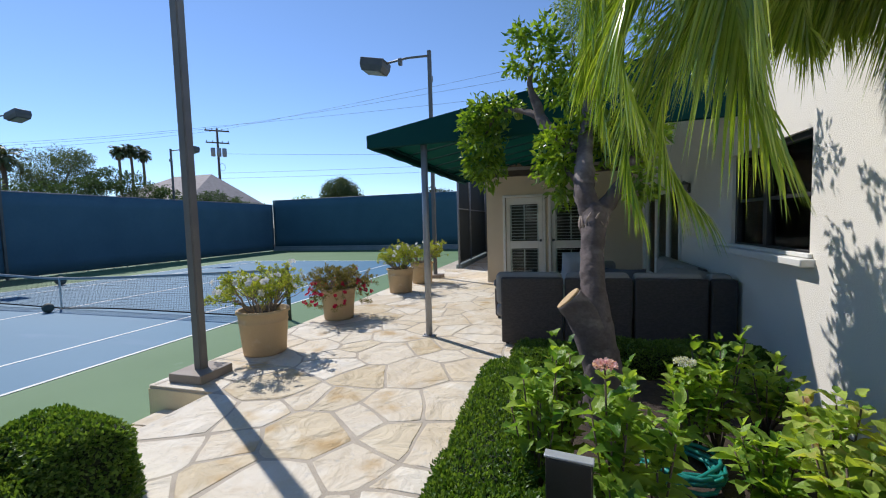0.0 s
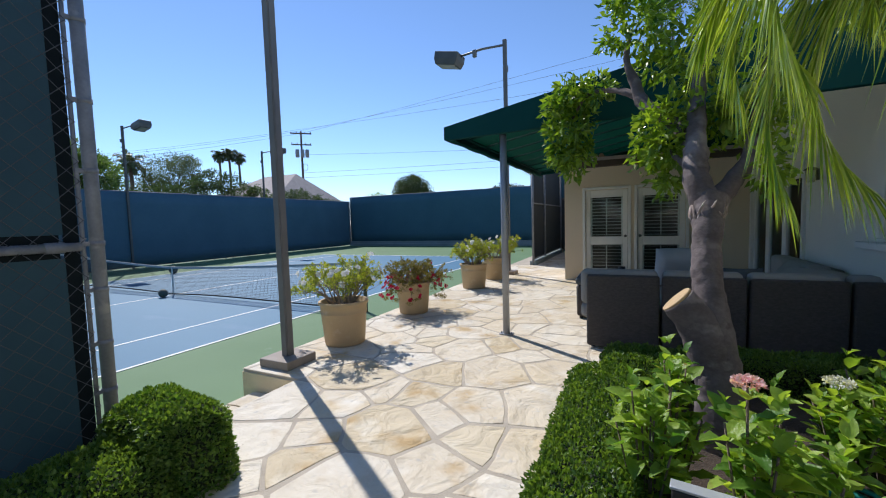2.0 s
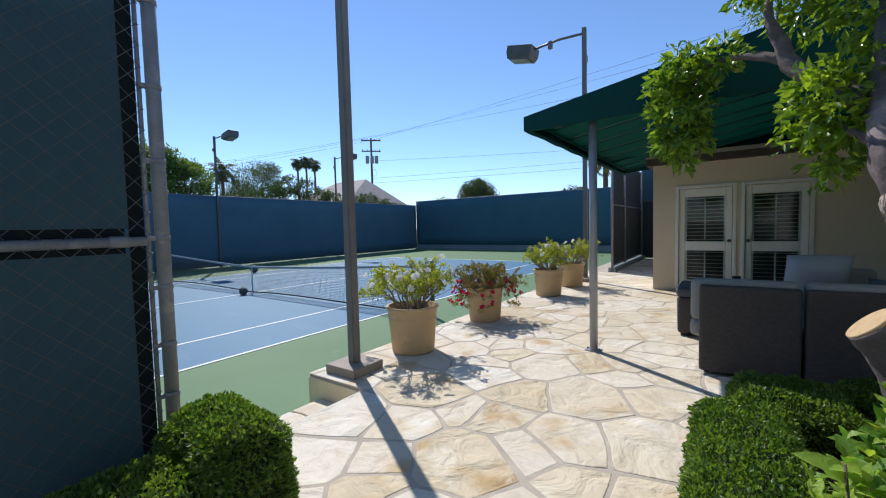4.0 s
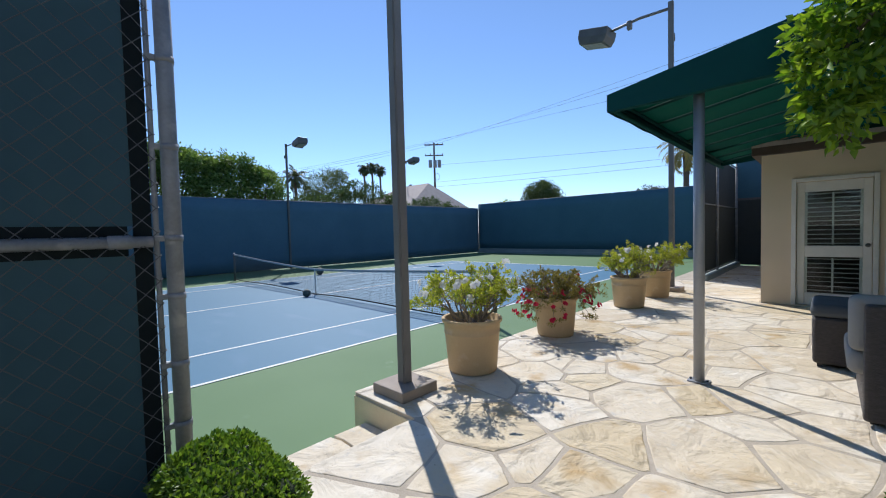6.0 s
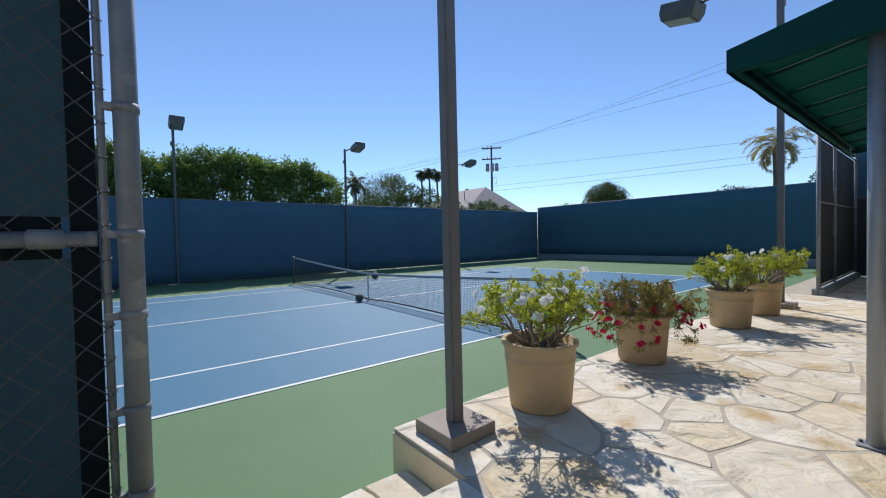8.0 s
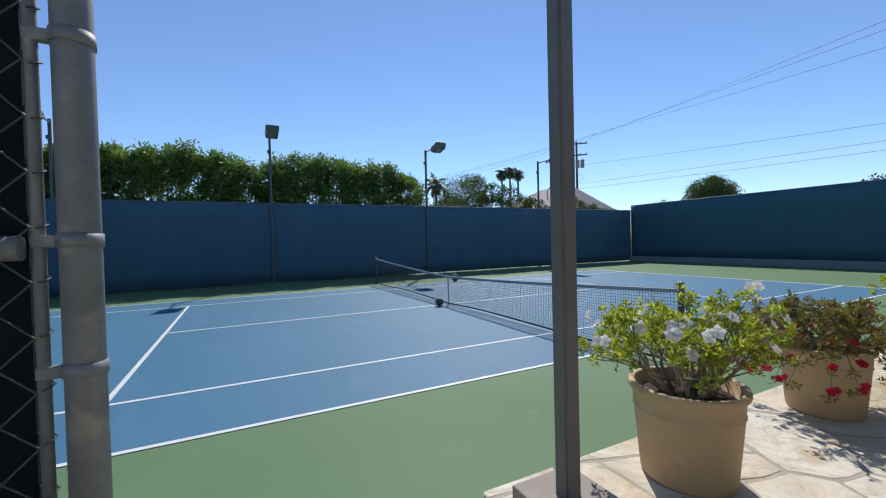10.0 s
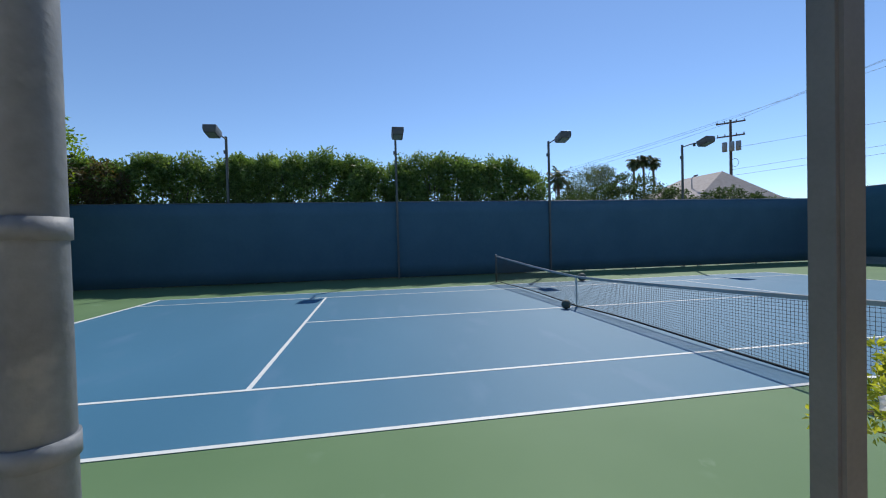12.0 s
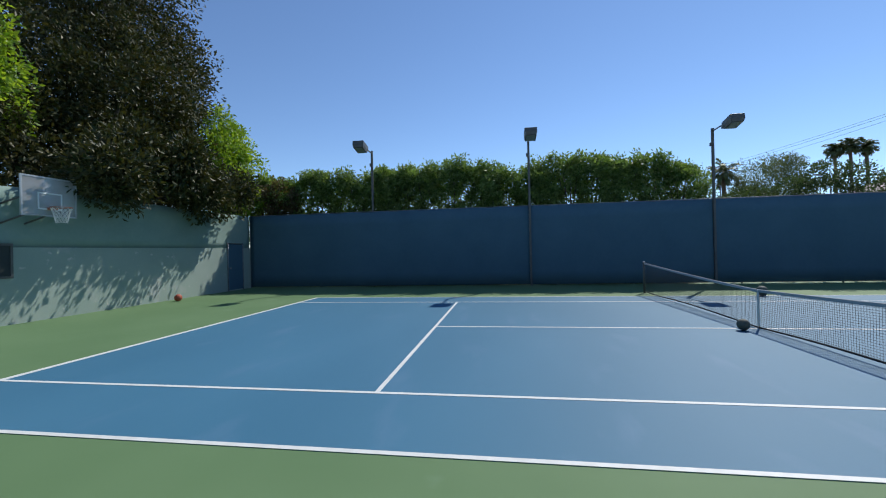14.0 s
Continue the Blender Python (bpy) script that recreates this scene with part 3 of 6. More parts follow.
for x in xs:
    for v in range(4):
        segs.append((net_point(x, v / 4), net_point(x, (v + 1) / 4)))
for j in range(rows_n + 1):
    for i in range(0, cols, 8):
        segs.append((net_point(xs[i], j / rows_n), net_point(xs[min(i + 8, cols)], j / rows_n)))
nv, nf = strips(segs, 0.0022)
tagged(raw_mesh("netting", nv, nf, M["net_cord"], net), "black knotted cord mesh", kind="stuff")
bm = bmesh.new()
for i in range(40):
    x0, x1 = -SPAN + 2 * SPAN * i / 40, -SPAN + 2 * SPAN * (i + 1) / 40
    vs = [bm.verts.new((x, y, tape_z(x) + z)) for x in (x0, x1) for y, z in ((-0.012, -0.055), (-0.012, -0.004), (0, 0.004), (0.012, -0.004), (0.012, -0.055))]
    for k in range(4):
        bm.faces.new((vs[k], vs[k + 1], vs[k + 6], vs[k + 5]))
    bm.faces.new((vs[4], vs[0], vs[5], vs[9]))
bmesh.ops.remove_doubles(bm, verts=bm.verts, dist=0.0001)
part("top_tape", bm, M["net_tape"], net, "grey-white canvas tape")
bm = bmesh.new()
tube(bm, [net_point(x, 0) for x in xs[::7]], 0.018, 5)
part("bottom_cord", bm, M["net_cord"], net)
part("centre_strap", boxes((-0.016, -0.014, 0.02, 0.016, 0.014, 0.77), bevel=0.004), M["line"], net, "white centre strap")
for sx in (-1, 1):
    np_ob = part("net_post", pipe((sx * (SPAN + 0.05), 0, 0), (sx * (SPAN + 0.05), 0, 1.09), 0.04), M["pole_dark"], net, "dark steel net post")
    part("cap", lathe([(0.043, 1.085), (0.043, 1.1), (0.03, 1.115), (0.001, 1.12)], 12), M["pale_top"], np_ob).location = (sx * (SPAN + 0.05), 0, 0)


# ---- court lights ----
def court_light(loc, height, arm, rz, label, square=True, r=0.06, plinth=False, mat_pole=None):
    lt = thing("court_light", loc, label, "court light", "court lights", rz=rz)
    mp = mat_pole or M["pole_grey"]
    bm = bmesh.new()
    tube(bm, [(0, 0, 0), (0, 0, height)], r * (1.35 if square else 1), 4 if square else 12, square=square)
    if square:
        es = [e for e in bm.edges if abs((e.verts[0].co - e.verts[1].co).z) > 1]
        bmesh.ops.bevel(bm, geom=es, offset=0.012, segments=2, affect="EDGES")
    pl = part("pole", bm, mp, lt)
    part("arm", tube(bmesh.new(), [(0, 0, height - 0.12), (arm * 0.5, 0, height - 0.1), (arm, 0, height - 0.16)], 0.03, 8), mp, lt)
    part("junction", boxes((-0.05, -0.05, height - 0.75, 0.05, -0.11, height - 0.6), bevel=0.01), mp, lt)
    part("knuckle", boxes((arm * 0.62, -0.05, height - 0.26, arm * 0.62 + 0.1, 0.05, height - 0.08), bevel=0.02), mp, lt)
    bm = bmesh.new()
    hx = arm + 0.3
    top = [(-0.33, -0.25), (0.33, -0.25), (0.33, 0.25), (-0.33, 0.25)]
    a = [bm.verts.new((hx + x, y, height - 0.05)) for x, y in top]
    b = [bm.verts.new((hx + x, y, height - 0.22)) for x, y in top]
    c = [bm.verts.new((hx + x * 0.86, y * 0.86, height - 0.36)) for x, y in top]
    bm.faces.new(a)
    bm.faces.new(c[::-1])
    for p, q in ((a, b), (b, c)):
        for k in range(4):
            bm.faces.new((p[k], q[k], q[(k + 1) % 4], p[(k + 1) % 4]))
    bmesh.ops.recalc_face_normals(bm, faces=bm.faces)
    bmesh.ops.bevel(bm, geom=bm.edges[:], offset=0.012, segments=1, affect="EDGES")
    bmesh.ops.rotate(bm, verts=bm.verts, cent=(hx, 0, height - 0.15), matrix=Matrix.Rotation(radians(-12), 3, "Y"))
    hd = part("lamp_head", bm, M["pole_dark"], lt, "dark metal floodlight box")
    bm = boxes((hx - 0.23, -0.17, height - 0.372, hx + 0.23, 0.17, height - 0.362))
    bmesh.ops.rotate(bm, verts=bm.verts, cent=(hx, 0, height - 0.15), matrix=Matrix.Rotation(radians(-12), 3, "Y"))
    part("lens", bm, M["lamp_lens"], hd, "frosted lamp lens")
    if plinth:
        part("pier", boxes((-0.19, -0.19, 0, 0.19, 0.19, 0.085), bevel=0.008), M["pier"], lt, "grey painted pier block")
    return lt


for ly in (-11.1, -3.7, 3.9, 11.7):
    court_light((WX + (0.06 if abs(ly) < 8 else -0.2), ly, 0), 6.55, 1.25, 0, "dark bronze court light standing at the navy fence", r=0.05, mat_pole=M["pole_dark"])
court_light((8.22, -3.66, P), 6.3, 1.15, 180, "grey square court light pole on a pier at the patio edge", plinth=True, r=0.048)
court_light((8.46, 3.35, P), 5.8, 1.2, 180, "grey court light pole beside the potted plants", plinth=True, r=0.048)


# ---- gate post and wire fence at the patio ----
gf = thing("chainlink_fence", (8.545, -5.32, P - 0.02), "galvanised chain-link fence backed by dark green windscreen", "fence", "court fence")
gp = part("gate_post", tube(bmesh.new(), [(0, 0, 0), (0, 0, 3.6)], 0.0355, 24), M["galv"], gf, "stout galvanised corner post with brace bands")
for bz in (0.45, 0.74, 1.06, 1.33, 1.75, 2.15, 2.6, 3.0):
    part("brace_band", tube(bmesh.new(), [(0, 0, bz), (0, 0, bz + 0.028)], 0.039, 24), M["galv"], gp)
    part("clip", boxes((-0.012, -0.078, bz, 0.012, -0.036, bz + 0.026), bevel=0.004), M["galv"], gp)
part("tension_bar", pipe((0.0, -0.066, 0.03), (0.0, -0.066, 3.5), 0.0115), M["galv"], gf)
part("mid_rail", pipe((0.02, -0.085, 1.33), (0.02, -9, 1.33), 0.025), M["galv"], gf)
part("top_rail", pipe((0.0, -0.05, 3.5), (0.0, -9, 3.5), 0.022), M["galv"], gf)
part("rail_cup", lathe([(0.031, 0), (0.031, 0.08), (0.018, 0.09)], 14), M["galv"], gf).matrix_basis = pose(0.02, -0.16, 1.33, 90, 0, 0)
for py in (-3.0, -6.0, -9.0):
    part("post", pipe((-0.02, py, 0), (-0.02, py, 3.55), 0.035), M["galv"], gf)
segs = []
pitch = 0.055
for i in range(70):
    y = -0.068 - pitch * i
    for j in range(62):
        z = 0.05 + pitch * j
        y0, y1 = (y, y - pitch) if (i + j) % 2 == 0 else (y - pitch, y)
        segs.append(((0.03, y0, z), (0.034, y1, z + pitch)))
for j in range(31):
    # the mesh's ends, turned back round the bar
    z = 0.05 + 2 * pitch * j
    for a in range(6):
        b0, b1 = a * 0.9, (a + 1) * 0.9
        segs.append(((0.0155 * math.cos(b0), -0.066 + 0.0155 * math.sin(b0), z + 0.004 * a), (0.0155 * math.cos(b1), -0.066 + 0.0155 * math.sin(b1), z + 0.004 * (a + 1))))
cv, cf = strips(segs, 0.0021)
tagged(raw_mesh("wire_mesh", cv, cf, M["wire_grey"], gf), "diamond wire mesh", kind="stuff")
bm = bmesh.new()
for z0, z1 in ((0.02, 1.27), (1.40, 3.45)):
    box(bm, -0.01, -9, z0, -0.004, -0.14, z1)
part("screen", bm, M["screen_dark"], gf, "dark green windscreen cloth")
bm = bmesh.new()
box(bm, -0.014, -0.15, 0.02, 0.0, -0.082, 3.45)
box(bm, -0.014, -9, 1.27, -0.002, -0.17, 1.40)
part("screen_hem", bm, M["hem"], gf, "black reinforced hem")

# fence north of the patio, and the screened end of the passage
nf_ = thing("screened_fence", (8.62, 5.35, P), "grey screened fence panels on a low curb beside the passage", "fence", "court fence")
part("curb", boxes((-0.1, 0, -0.4, 0.1, 5.0, 0.12), bevel=0.01), M["concrete"], nf_)
for py in (0.03, 1.75, 4.9):
    part("post", pipe((0, py, 0), (0, py, 3.2), 0.035), M["galv"], nf_)
for pz in (0.17, 1.85, 3.15):
    part("rail", pipe((0, 0.03, pz), (0, 4.9, pz), 0.02), M["galv"], nf_)
part("screen", boxes((-0.035, 0.08, 0.18, -0.029, 4.88, 3.14)), M["screen_grey"], nf_, "grey windscreen cloth")
pe = thing("passage_gate", (9.3, 10.25, P), "dark screened gate closing the passage end", "gate")
part("lower_panel", boxes((-0.68, 0, 0.03, 0.66, 0.02, 2.1)), M["screen_grey"], pe)
part("upper_panel", boxes((-0.68, 0, 2.17, 0.66, 0.02, 3.4)), M["screen_teal"], pe)
part("rail", boxes((-0.68, -0.02, 2.1, 0.66, 0.04, 2.17)), M["pole_dark"], pe)
for px in (-0.68, 0.62):
    part("post", pipe((px, 0.06, 0), (px, 0.06, 3.4), 0.035), M["pole_dark"], pe)


# ---- house ----
WING_TOP, MAIN_TOP = 2.84, 3.75
D1, D2 = (10.40, 11.24), (11.42, 12.28)
DT, DB = 2.36, P + 0.02
single("wall_wing", boxes((HX, HY, 0, D1[0], HY + 0.2, WING_TOP), (D1[1], HY, 0, D2[0], HY + 0.2, WING_TOP), (D2[1], HY, 0, EX, HY + 0.2, WING_TOP),
                          (D1[0], HY, DT, D1[1], HY + 0.2, WING_TOP), (D2[0], HY, DT, D2[1], HY + 0.2, WING_TOP), (D1[0], HY, 0, D1[1], HY + 0.2, DB), (D2[0], HY, 0, D2[1], HY + 0.2, DB),
                          (HX, HY + 0.2, 0, HX + 0.2, 12, WING_TOP)), M["stucco"], "smooth beige stucco wall of the low wing", "wall", kind="structure")
W1 = (-3.2, -1.85, 1.5, 2.43)    # window: y0, y1, z0, z1
W2 = (-0.1, 2.5, P, 2.42)         # glazed doors
single("wall_east", boxes((EX, -14, 0, EX + 0.25, W1[0], MAIN_TOP), (EX, W1[0], 0, EX + 0.25, W1[1], W1[2]), (EX, W1[0], W1[3], EX + 0.25, W1[1], MAIN_TOP), (EX, W1[1], 0, EX + 0.25, W2[0], MAIN_TOP),
                          (EX, W2[0], W2[3], EX + 0.25, W2[1], MAIN_TOP), (EX, W2[1], 0, EX + 0.25, 12, MAIN_TOP), (EX, W2[0], 0, EX + 0.25, W2[1], P)), M["stucco_pale"], "pale cream stucco house wall in dappled sun", "wall", kind="structure")
single("wall_back", boxes((18, -14, 0, 18.2, 12, MAIN_TOP), (EX, -14.2, 0, 18.2, -14, MAIN_TOP), (HX, 12, 0, 18.2, 12.2, MAIN_TOP)), M["stucco"], "plain beige stucco outer wall", "wall", kind="structure")
# added surfaces behind the panes, their room shade put into the colour
single("wall_inner", boxes((15.6, -14, 0, 15.7, 12, MAIN_TOP), (HX + 0.2, 5.6, 0, EX, 5.7, WING_TOP)), M["interior"], "interior wall behind the windows, coloured dark for a dim room", "wall", kind="structure")
single("floor", boxes((EX + 0.25, -14, 0, 18, 12, P), (HX + 0.2, HY + 0.2, 0, EX, 12, P)), M["interior"], "interior floor, coloured dark for a dim room", "floor", kind="structure")
single("roof_wing", boxes((HX - 0.12, HY - 0.12, WING_TOP + 0.13, EX, 12.3, WING_TOP + 0.2)), M["roof"], "low grey roof over the wing", "roof", kind="structure")
single("trim", boxes((HX - 0.12, HY - 0.12, WING_TOP, EX, 12.3, WING_TOP + 0.13), bevel=0.008), M["fascia"], "dark brown timber fascia under the wing roof", "trim", kind="structure")
bm = bmesh.new()
for i in range(7):
    tube(bm, [(HX + 0.05 + i * 0.12, HY - 0.1, WING_TOP + 0.23), (HX + 0.05 + i * 0.12, HY + 0.7, WING_TOP + 0.27)], 0.05, 8)
single("roof_tiles", bm, mat("clay_roof_tile", (0.20, 0.13, 0.09), (0.28, 0.2, 0.14), rough=0.9, scale=8), "row of weathered clay roof edge tiles", "roof tiles", kind="structure")
single("roof_main", boxes((EX - 0.05, -14.3, MAIN_TOP, 18.3, 12.3, MAIN_TOP + 0.15)), M["roof"], "grey flat roof over the main house", "roof", kind="structure")


def shutter_door(name, x0, x1, label):
    """A white door with louvred shutters behind glass above and below its middle rail."""
    w, h = x1 - x0, DT - DB
    d = thing(name, (x0, HY + 0.05, DB), label, "door", "patio doors", "structure")
    part("casing", boxes((-0.06, -0.075, 0, 0.0, -0.05, h + 0.06), (w, -0.075, 0, w + 0.06, -0.05, h + 0.06), (0, -0.075, h, w, -0.05, h + 0.06), bevel=0.006), M["white"], d)
    st, mr0, mr1, lb = 0.1, 1.185 - DB, 1.36 - DB, 0.62 - DB
    part("door_frame", boxes((0.005, -0.02, 0.005, st, 0.03, h - 0.005), (w - st, -0.02, 0.005, w - 0.005, 0.03, h - 0.005), (st, -0.02, 0.005, w - st, 0.03, lb), (st, -0.02, mr0, w - st, 0.03, mr1), (st, -0.02, h - 0.16, w - st, 0.03, h - 0.005), bevel=0.006), M["white"], d)
    for z0, z1 in ((lb, mr0), (mr1, h - 0.16)):
        g = part("pane", boxes((st, 0.0, z0, w - st, 0.006, z1)), M["glass"], d)
        g.visible_shadow = False
        sh = part("shutter", boxes((st, 0.032, z0, st + 0.03, 0.057, z1), (w - st - 0.03, 0.032, z0, w - st, 0.057, z1), (w / 2 - 0.012, 0.01, z0 + 0.02, w / 2 + 0.012, 0.018, z1 - 0.02)), M["white"], d)
        n = int((z1 - z0) / 0.068)
        for i in range(n):
            zc = z0 + (i + 0.5) * (z1 - z0) / n
            bm = boxes((st + 0.03, -0.03, -0.004, w - st - 0.03, 0.03, 0.005))
            bmesh.ops.rotate(bm, verts=bm.verts, cent=(0, 0, 0), matrix=Matrix.Rotation(radians(-6), 3, "X"))
            bmesh.ops.translate(bm, verts=bm.verts, vec=(0, 0.05, zc))
            part("slat", bm, M["white"], sh)
    kn = ball(0.03, 12)
    bmesh.ops.translate(kn, verts=kn.verts, vec=(w - 0.05 if name == "door_1" else 0.05, -0.05, 0.95))
    part("door_knob", kn, M["pole_dark"], d, "dark metal knob")
    return d


shutter_door("door_1", *D1, "cream patio door with white louvred shutters behind glass")
shutter_door("door_2", *D2, "cream patio door with white shutters beside the sofa")

win = thing("window_1", (EX, (W1[0] + W1[1]) / 2, W1[2]), "dark window with half-closed blinds and white sill", "window", kind="structure")
hw, wh = (W1[1] - W1[0]) / 2, W1[3] - W1[2]
part("window_frame", boxes((0.03, -hw, 0, 0.1, -hw + 0.05, wh), (0.03, hw - 0.05, 0, 0.1, hw, wh), (0.03, -hw + 0.05, wh - 0.05, 0.1, hw - 0.05, wh), (0.03, -hw + 0.05, 0, 0.1, hw - 0.05, 0.05), (0.03, 0.02, 0.05, 0.1, 0.09, wh - 0.05), (0.05, -hw + 0.05, wh * 0.5 - 0.015, 0.09, 0.02, wh * 0.5 + 0.015), (0.05, 0.09, wh * 0.5 - 0.015, 0.09, hw - 0.05, wh * 0.5 + 0.015), bevel=0.004), M["black"], win)
part("window_sill", boxes((-0.09, -hw - 0.07, -0.06, 0.12, hw + 0.25, 0.0), bevel=0.01), M["white"], win)
part("bead", boxes((-0.03, -hw - 0.04, 0.004, 0.02, hw + 0.04, 0.035), bevel=0.006), M["white"], win)
for y0, y1 in ((-hw + 0.05, 0.02), (0.09, hw - 0.05)):
    g = part("pane", boxes((0.065, y0, 0.05, 0.071, y1, wh - 0.05)), M["glass"], win)
    g.visible_shadow = False
    bl = part("blind", boxes((0.14, y0, wh - 0.06, 0.18, y1, wh - 0.02)), M["pole_dark"], win, "dark slatted blind")
    for i in range(15):
        zc = 0.06 + i * (wh - 0.14) / 14
        bm = boxes((-0.026, y0 + 0.01, -0.002, 0.026, y1 - 0.01, 0.002))
        bmesh.ops.rotate(bm, verts=bm.verts, cent=(0, 0, 0), matrix=Matrix.Rotation(radians(35), 3, "Y"))
        bmesh.ops.translate(bm, verts=bm.verts, vec=(0.17, 0, zc))
        part("slat", bm, M["pole_dark"], bl)

gd = thing("door_3", (EX, W2[0], P), "white-framed glazed doors onto the patio", "door", kind="structure")
gh, gw = W2[3] - P, W2[1] - W2[0]
part("door_frame", boxes((-0.03, 0, 0, 0.1, 0.07, gh), (-0.03, gw - 0.07, 0, 0.1, gw, gh), (-0.03, 0.07, gh - 0.08, 0.1, gw - 0.07, gh), (0.0, 0.07, 0, 0.1, gw - 0.07, 0.06), bevel=0.005), M["white"], gd)
for i in range(3):
    y0, y1 = 0.07 + i * (gw - 0.14) / 3, 0.07 + (i + 1) * (gw - 0.14) / 3
    lf = part("leaf", boxes((0.02, y0, 0.06, 0.07, y0 + 0.09, gh - 0.08), (0.02, y1 - 0.09, 0.06, 0.07, y1, gh - 0.08), (0.02, y0 + 0.09, 0.06, 0.07, y1 - 0.09, 0.34), (0.02, y0 + 0.09, gh - 0.2, 0.07, y1 - 0.09, gh - 0.08), bevel=0.004), M["white"], gd)
    g = part("pane", boxes((0.04, y0 + 0.09, 0.34, 0.046, y1 - 0.09, gh - 0.2)), M["glass"], lf)
    g.visible_shadow = False
sc = thing("wall_lantern", (EX, -0.46, 2.12), "small dark metal wall lantern", "lantern")
part("bracket", boxes((-0.02, -0.035, 0.02, 0.0, 0.035, 0.15), bevel=0.006), M["pole_dark"], sc)
part("cage", lathe([(0.035, 0.0), (0.04, 0.006), (0.052, 0.13), (0.05, 0.135)], 6), M["lamp_lens"], sc).location = (-0.075, 0, 0)
part("cap", lathe([(0.07, 0.135), (0.072, 0.142), (0.03, 0.17), (0.008, 0.19)], 6), M["pole_dark"], sc).location = (-0.075, 0, 0)
part("arm", pipe((-0.01, 0, 0.15), (-0.075, 0, 0.175), 0.008, seg=6), M["pole_dark"], sc)


# ---- awning ----
AX0, AY0, AY1, AZ0 = 9.3, -2.05, 3.3, 2.92
SL = 0.1686
AZ1 = AZ0 + SL * (EX - AX0)
aw = thing("awning", (AX0, AY0, AZ0), "dark green canvas awning on a silver post over the patio", "awning")
AW, AL = EX - AX0, AY1 - AY0
bm = bmesh.new()
nx, ny = 14, 36
grid = [[bm.verts.new((AW * i / nx, AL * j / ny, SL * AW * i / nx - 0.012 * abs(math.sin(math.pi * j * 8 / ny)))) for j in range(ny + 1)] for i in range(nx + 1)]
under = [[bm.verts.new(v.co - Vector((0, 0, 0.004))) for v in row] for row in grid]
for i in range(nx):
    for j in range(ny):
        bm.faces.new((grid[i][j], grid[i + 1][j], grid[i + 1][j + 1], grid[i][j + 1])).smooth = True
        bm.faces.new((under[i][j], under[i][j + 1], under[i + 1][j + 1], under[i + 1][j])).smooth = True
    bm.faces.new((grid[i][0], under[i][0], under[i + 1][0], grid[i + 1][0]))
    bm.faces.new((grid[i][ny], grid[i + 1][ny], under[i + 1][ny], under[i][ny]))
for j in range(ny):
    bm.faces.new((grid[0][j], grid[0][j + 1], under[0][j + 1], under[0][j]))
    bm.faces.new((grid[nx][j], under[nx][j], under[nx][j + 1], grid[nx][j + 1]))
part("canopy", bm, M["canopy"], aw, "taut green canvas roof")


def valance(p0, p1, h, across):
    """A hanging strip of canvas with thickness, its lower edge slightly wavy."""
    bm = bmesh.new()
    a, b, off = Vector(p0), Vector(p1), Vector(across)
    n = max(2, int((b - a).length / 0.2))
    rows = []
    for i in range(n + 1):
        t = a.lerp(b, i / n)
        low = t - Vector((0, 0, h + 0.006 * math.sin(i * 1.7)))
        rows.append([bm.verts.new(q) for q in (t, low, low + off, t + off)])
    for c, d in zip(rows, rows[1:]):
        for k in range(4):
            bm.faces.new((c[k], d[k], d[(k + 1) % 4], c[(k + 1) % 4]))
    bm.faces.new(rows[0][::-1])
    bm.faces.new(rows[-1])
    bmesh.ops.recalc_face_normals(bm, faces=bm.faces)
    return bm


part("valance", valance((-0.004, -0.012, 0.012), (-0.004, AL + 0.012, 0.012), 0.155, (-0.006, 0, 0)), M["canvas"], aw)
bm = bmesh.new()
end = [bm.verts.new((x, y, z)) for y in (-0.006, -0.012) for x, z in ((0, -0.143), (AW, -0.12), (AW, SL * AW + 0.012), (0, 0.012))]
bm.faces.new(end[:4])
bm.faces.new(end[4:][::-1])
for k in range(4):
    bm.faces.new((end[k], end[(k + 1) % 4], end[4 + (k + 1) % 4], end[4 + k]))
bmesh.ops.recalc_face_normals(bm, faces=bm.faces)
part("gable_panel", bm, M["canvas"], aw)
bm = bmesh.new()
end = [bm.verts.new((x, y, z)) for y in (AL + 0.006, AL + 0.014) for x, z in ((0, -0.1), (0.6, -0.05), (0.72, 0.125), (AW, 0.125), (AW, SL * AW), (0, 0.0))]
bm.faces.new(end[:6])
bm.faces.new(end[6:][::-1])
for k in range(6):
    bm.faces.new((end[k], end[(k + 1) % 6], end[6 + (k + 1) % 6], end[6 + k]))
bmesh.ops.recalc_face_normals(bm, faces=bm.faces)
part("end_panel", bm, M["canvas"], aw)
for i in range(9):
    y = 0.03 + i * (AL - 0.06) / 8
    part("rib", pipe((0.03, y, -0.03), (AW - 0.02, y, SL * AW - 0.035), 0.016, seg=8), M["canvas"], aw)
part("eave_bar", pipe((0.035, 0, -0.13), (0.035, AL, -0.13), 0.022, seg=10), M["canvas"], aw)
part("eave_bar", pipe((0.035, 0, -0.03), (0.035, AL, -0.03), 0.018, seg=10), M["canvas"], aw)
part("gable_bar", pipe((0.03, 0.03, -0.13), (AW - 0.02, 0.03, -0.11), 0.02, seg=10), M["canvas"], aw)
px, py = 9.985 - AX0, -1.91 - AY0
post = part("post", pipe((px, py, P + 0.006 - AZ0), (px, py, SL * px - 0.02), 0.041, seg=20), M["awning_post"], aw, "round silver-grey post")
part("foot_plate", boxes((px - 0.08, py - 0.055, P + 0.002 - AZ0, px + 0.08, py + 0.055, P + 0.012 - AZ0), bevel=0.003), M["awning_post"], post)
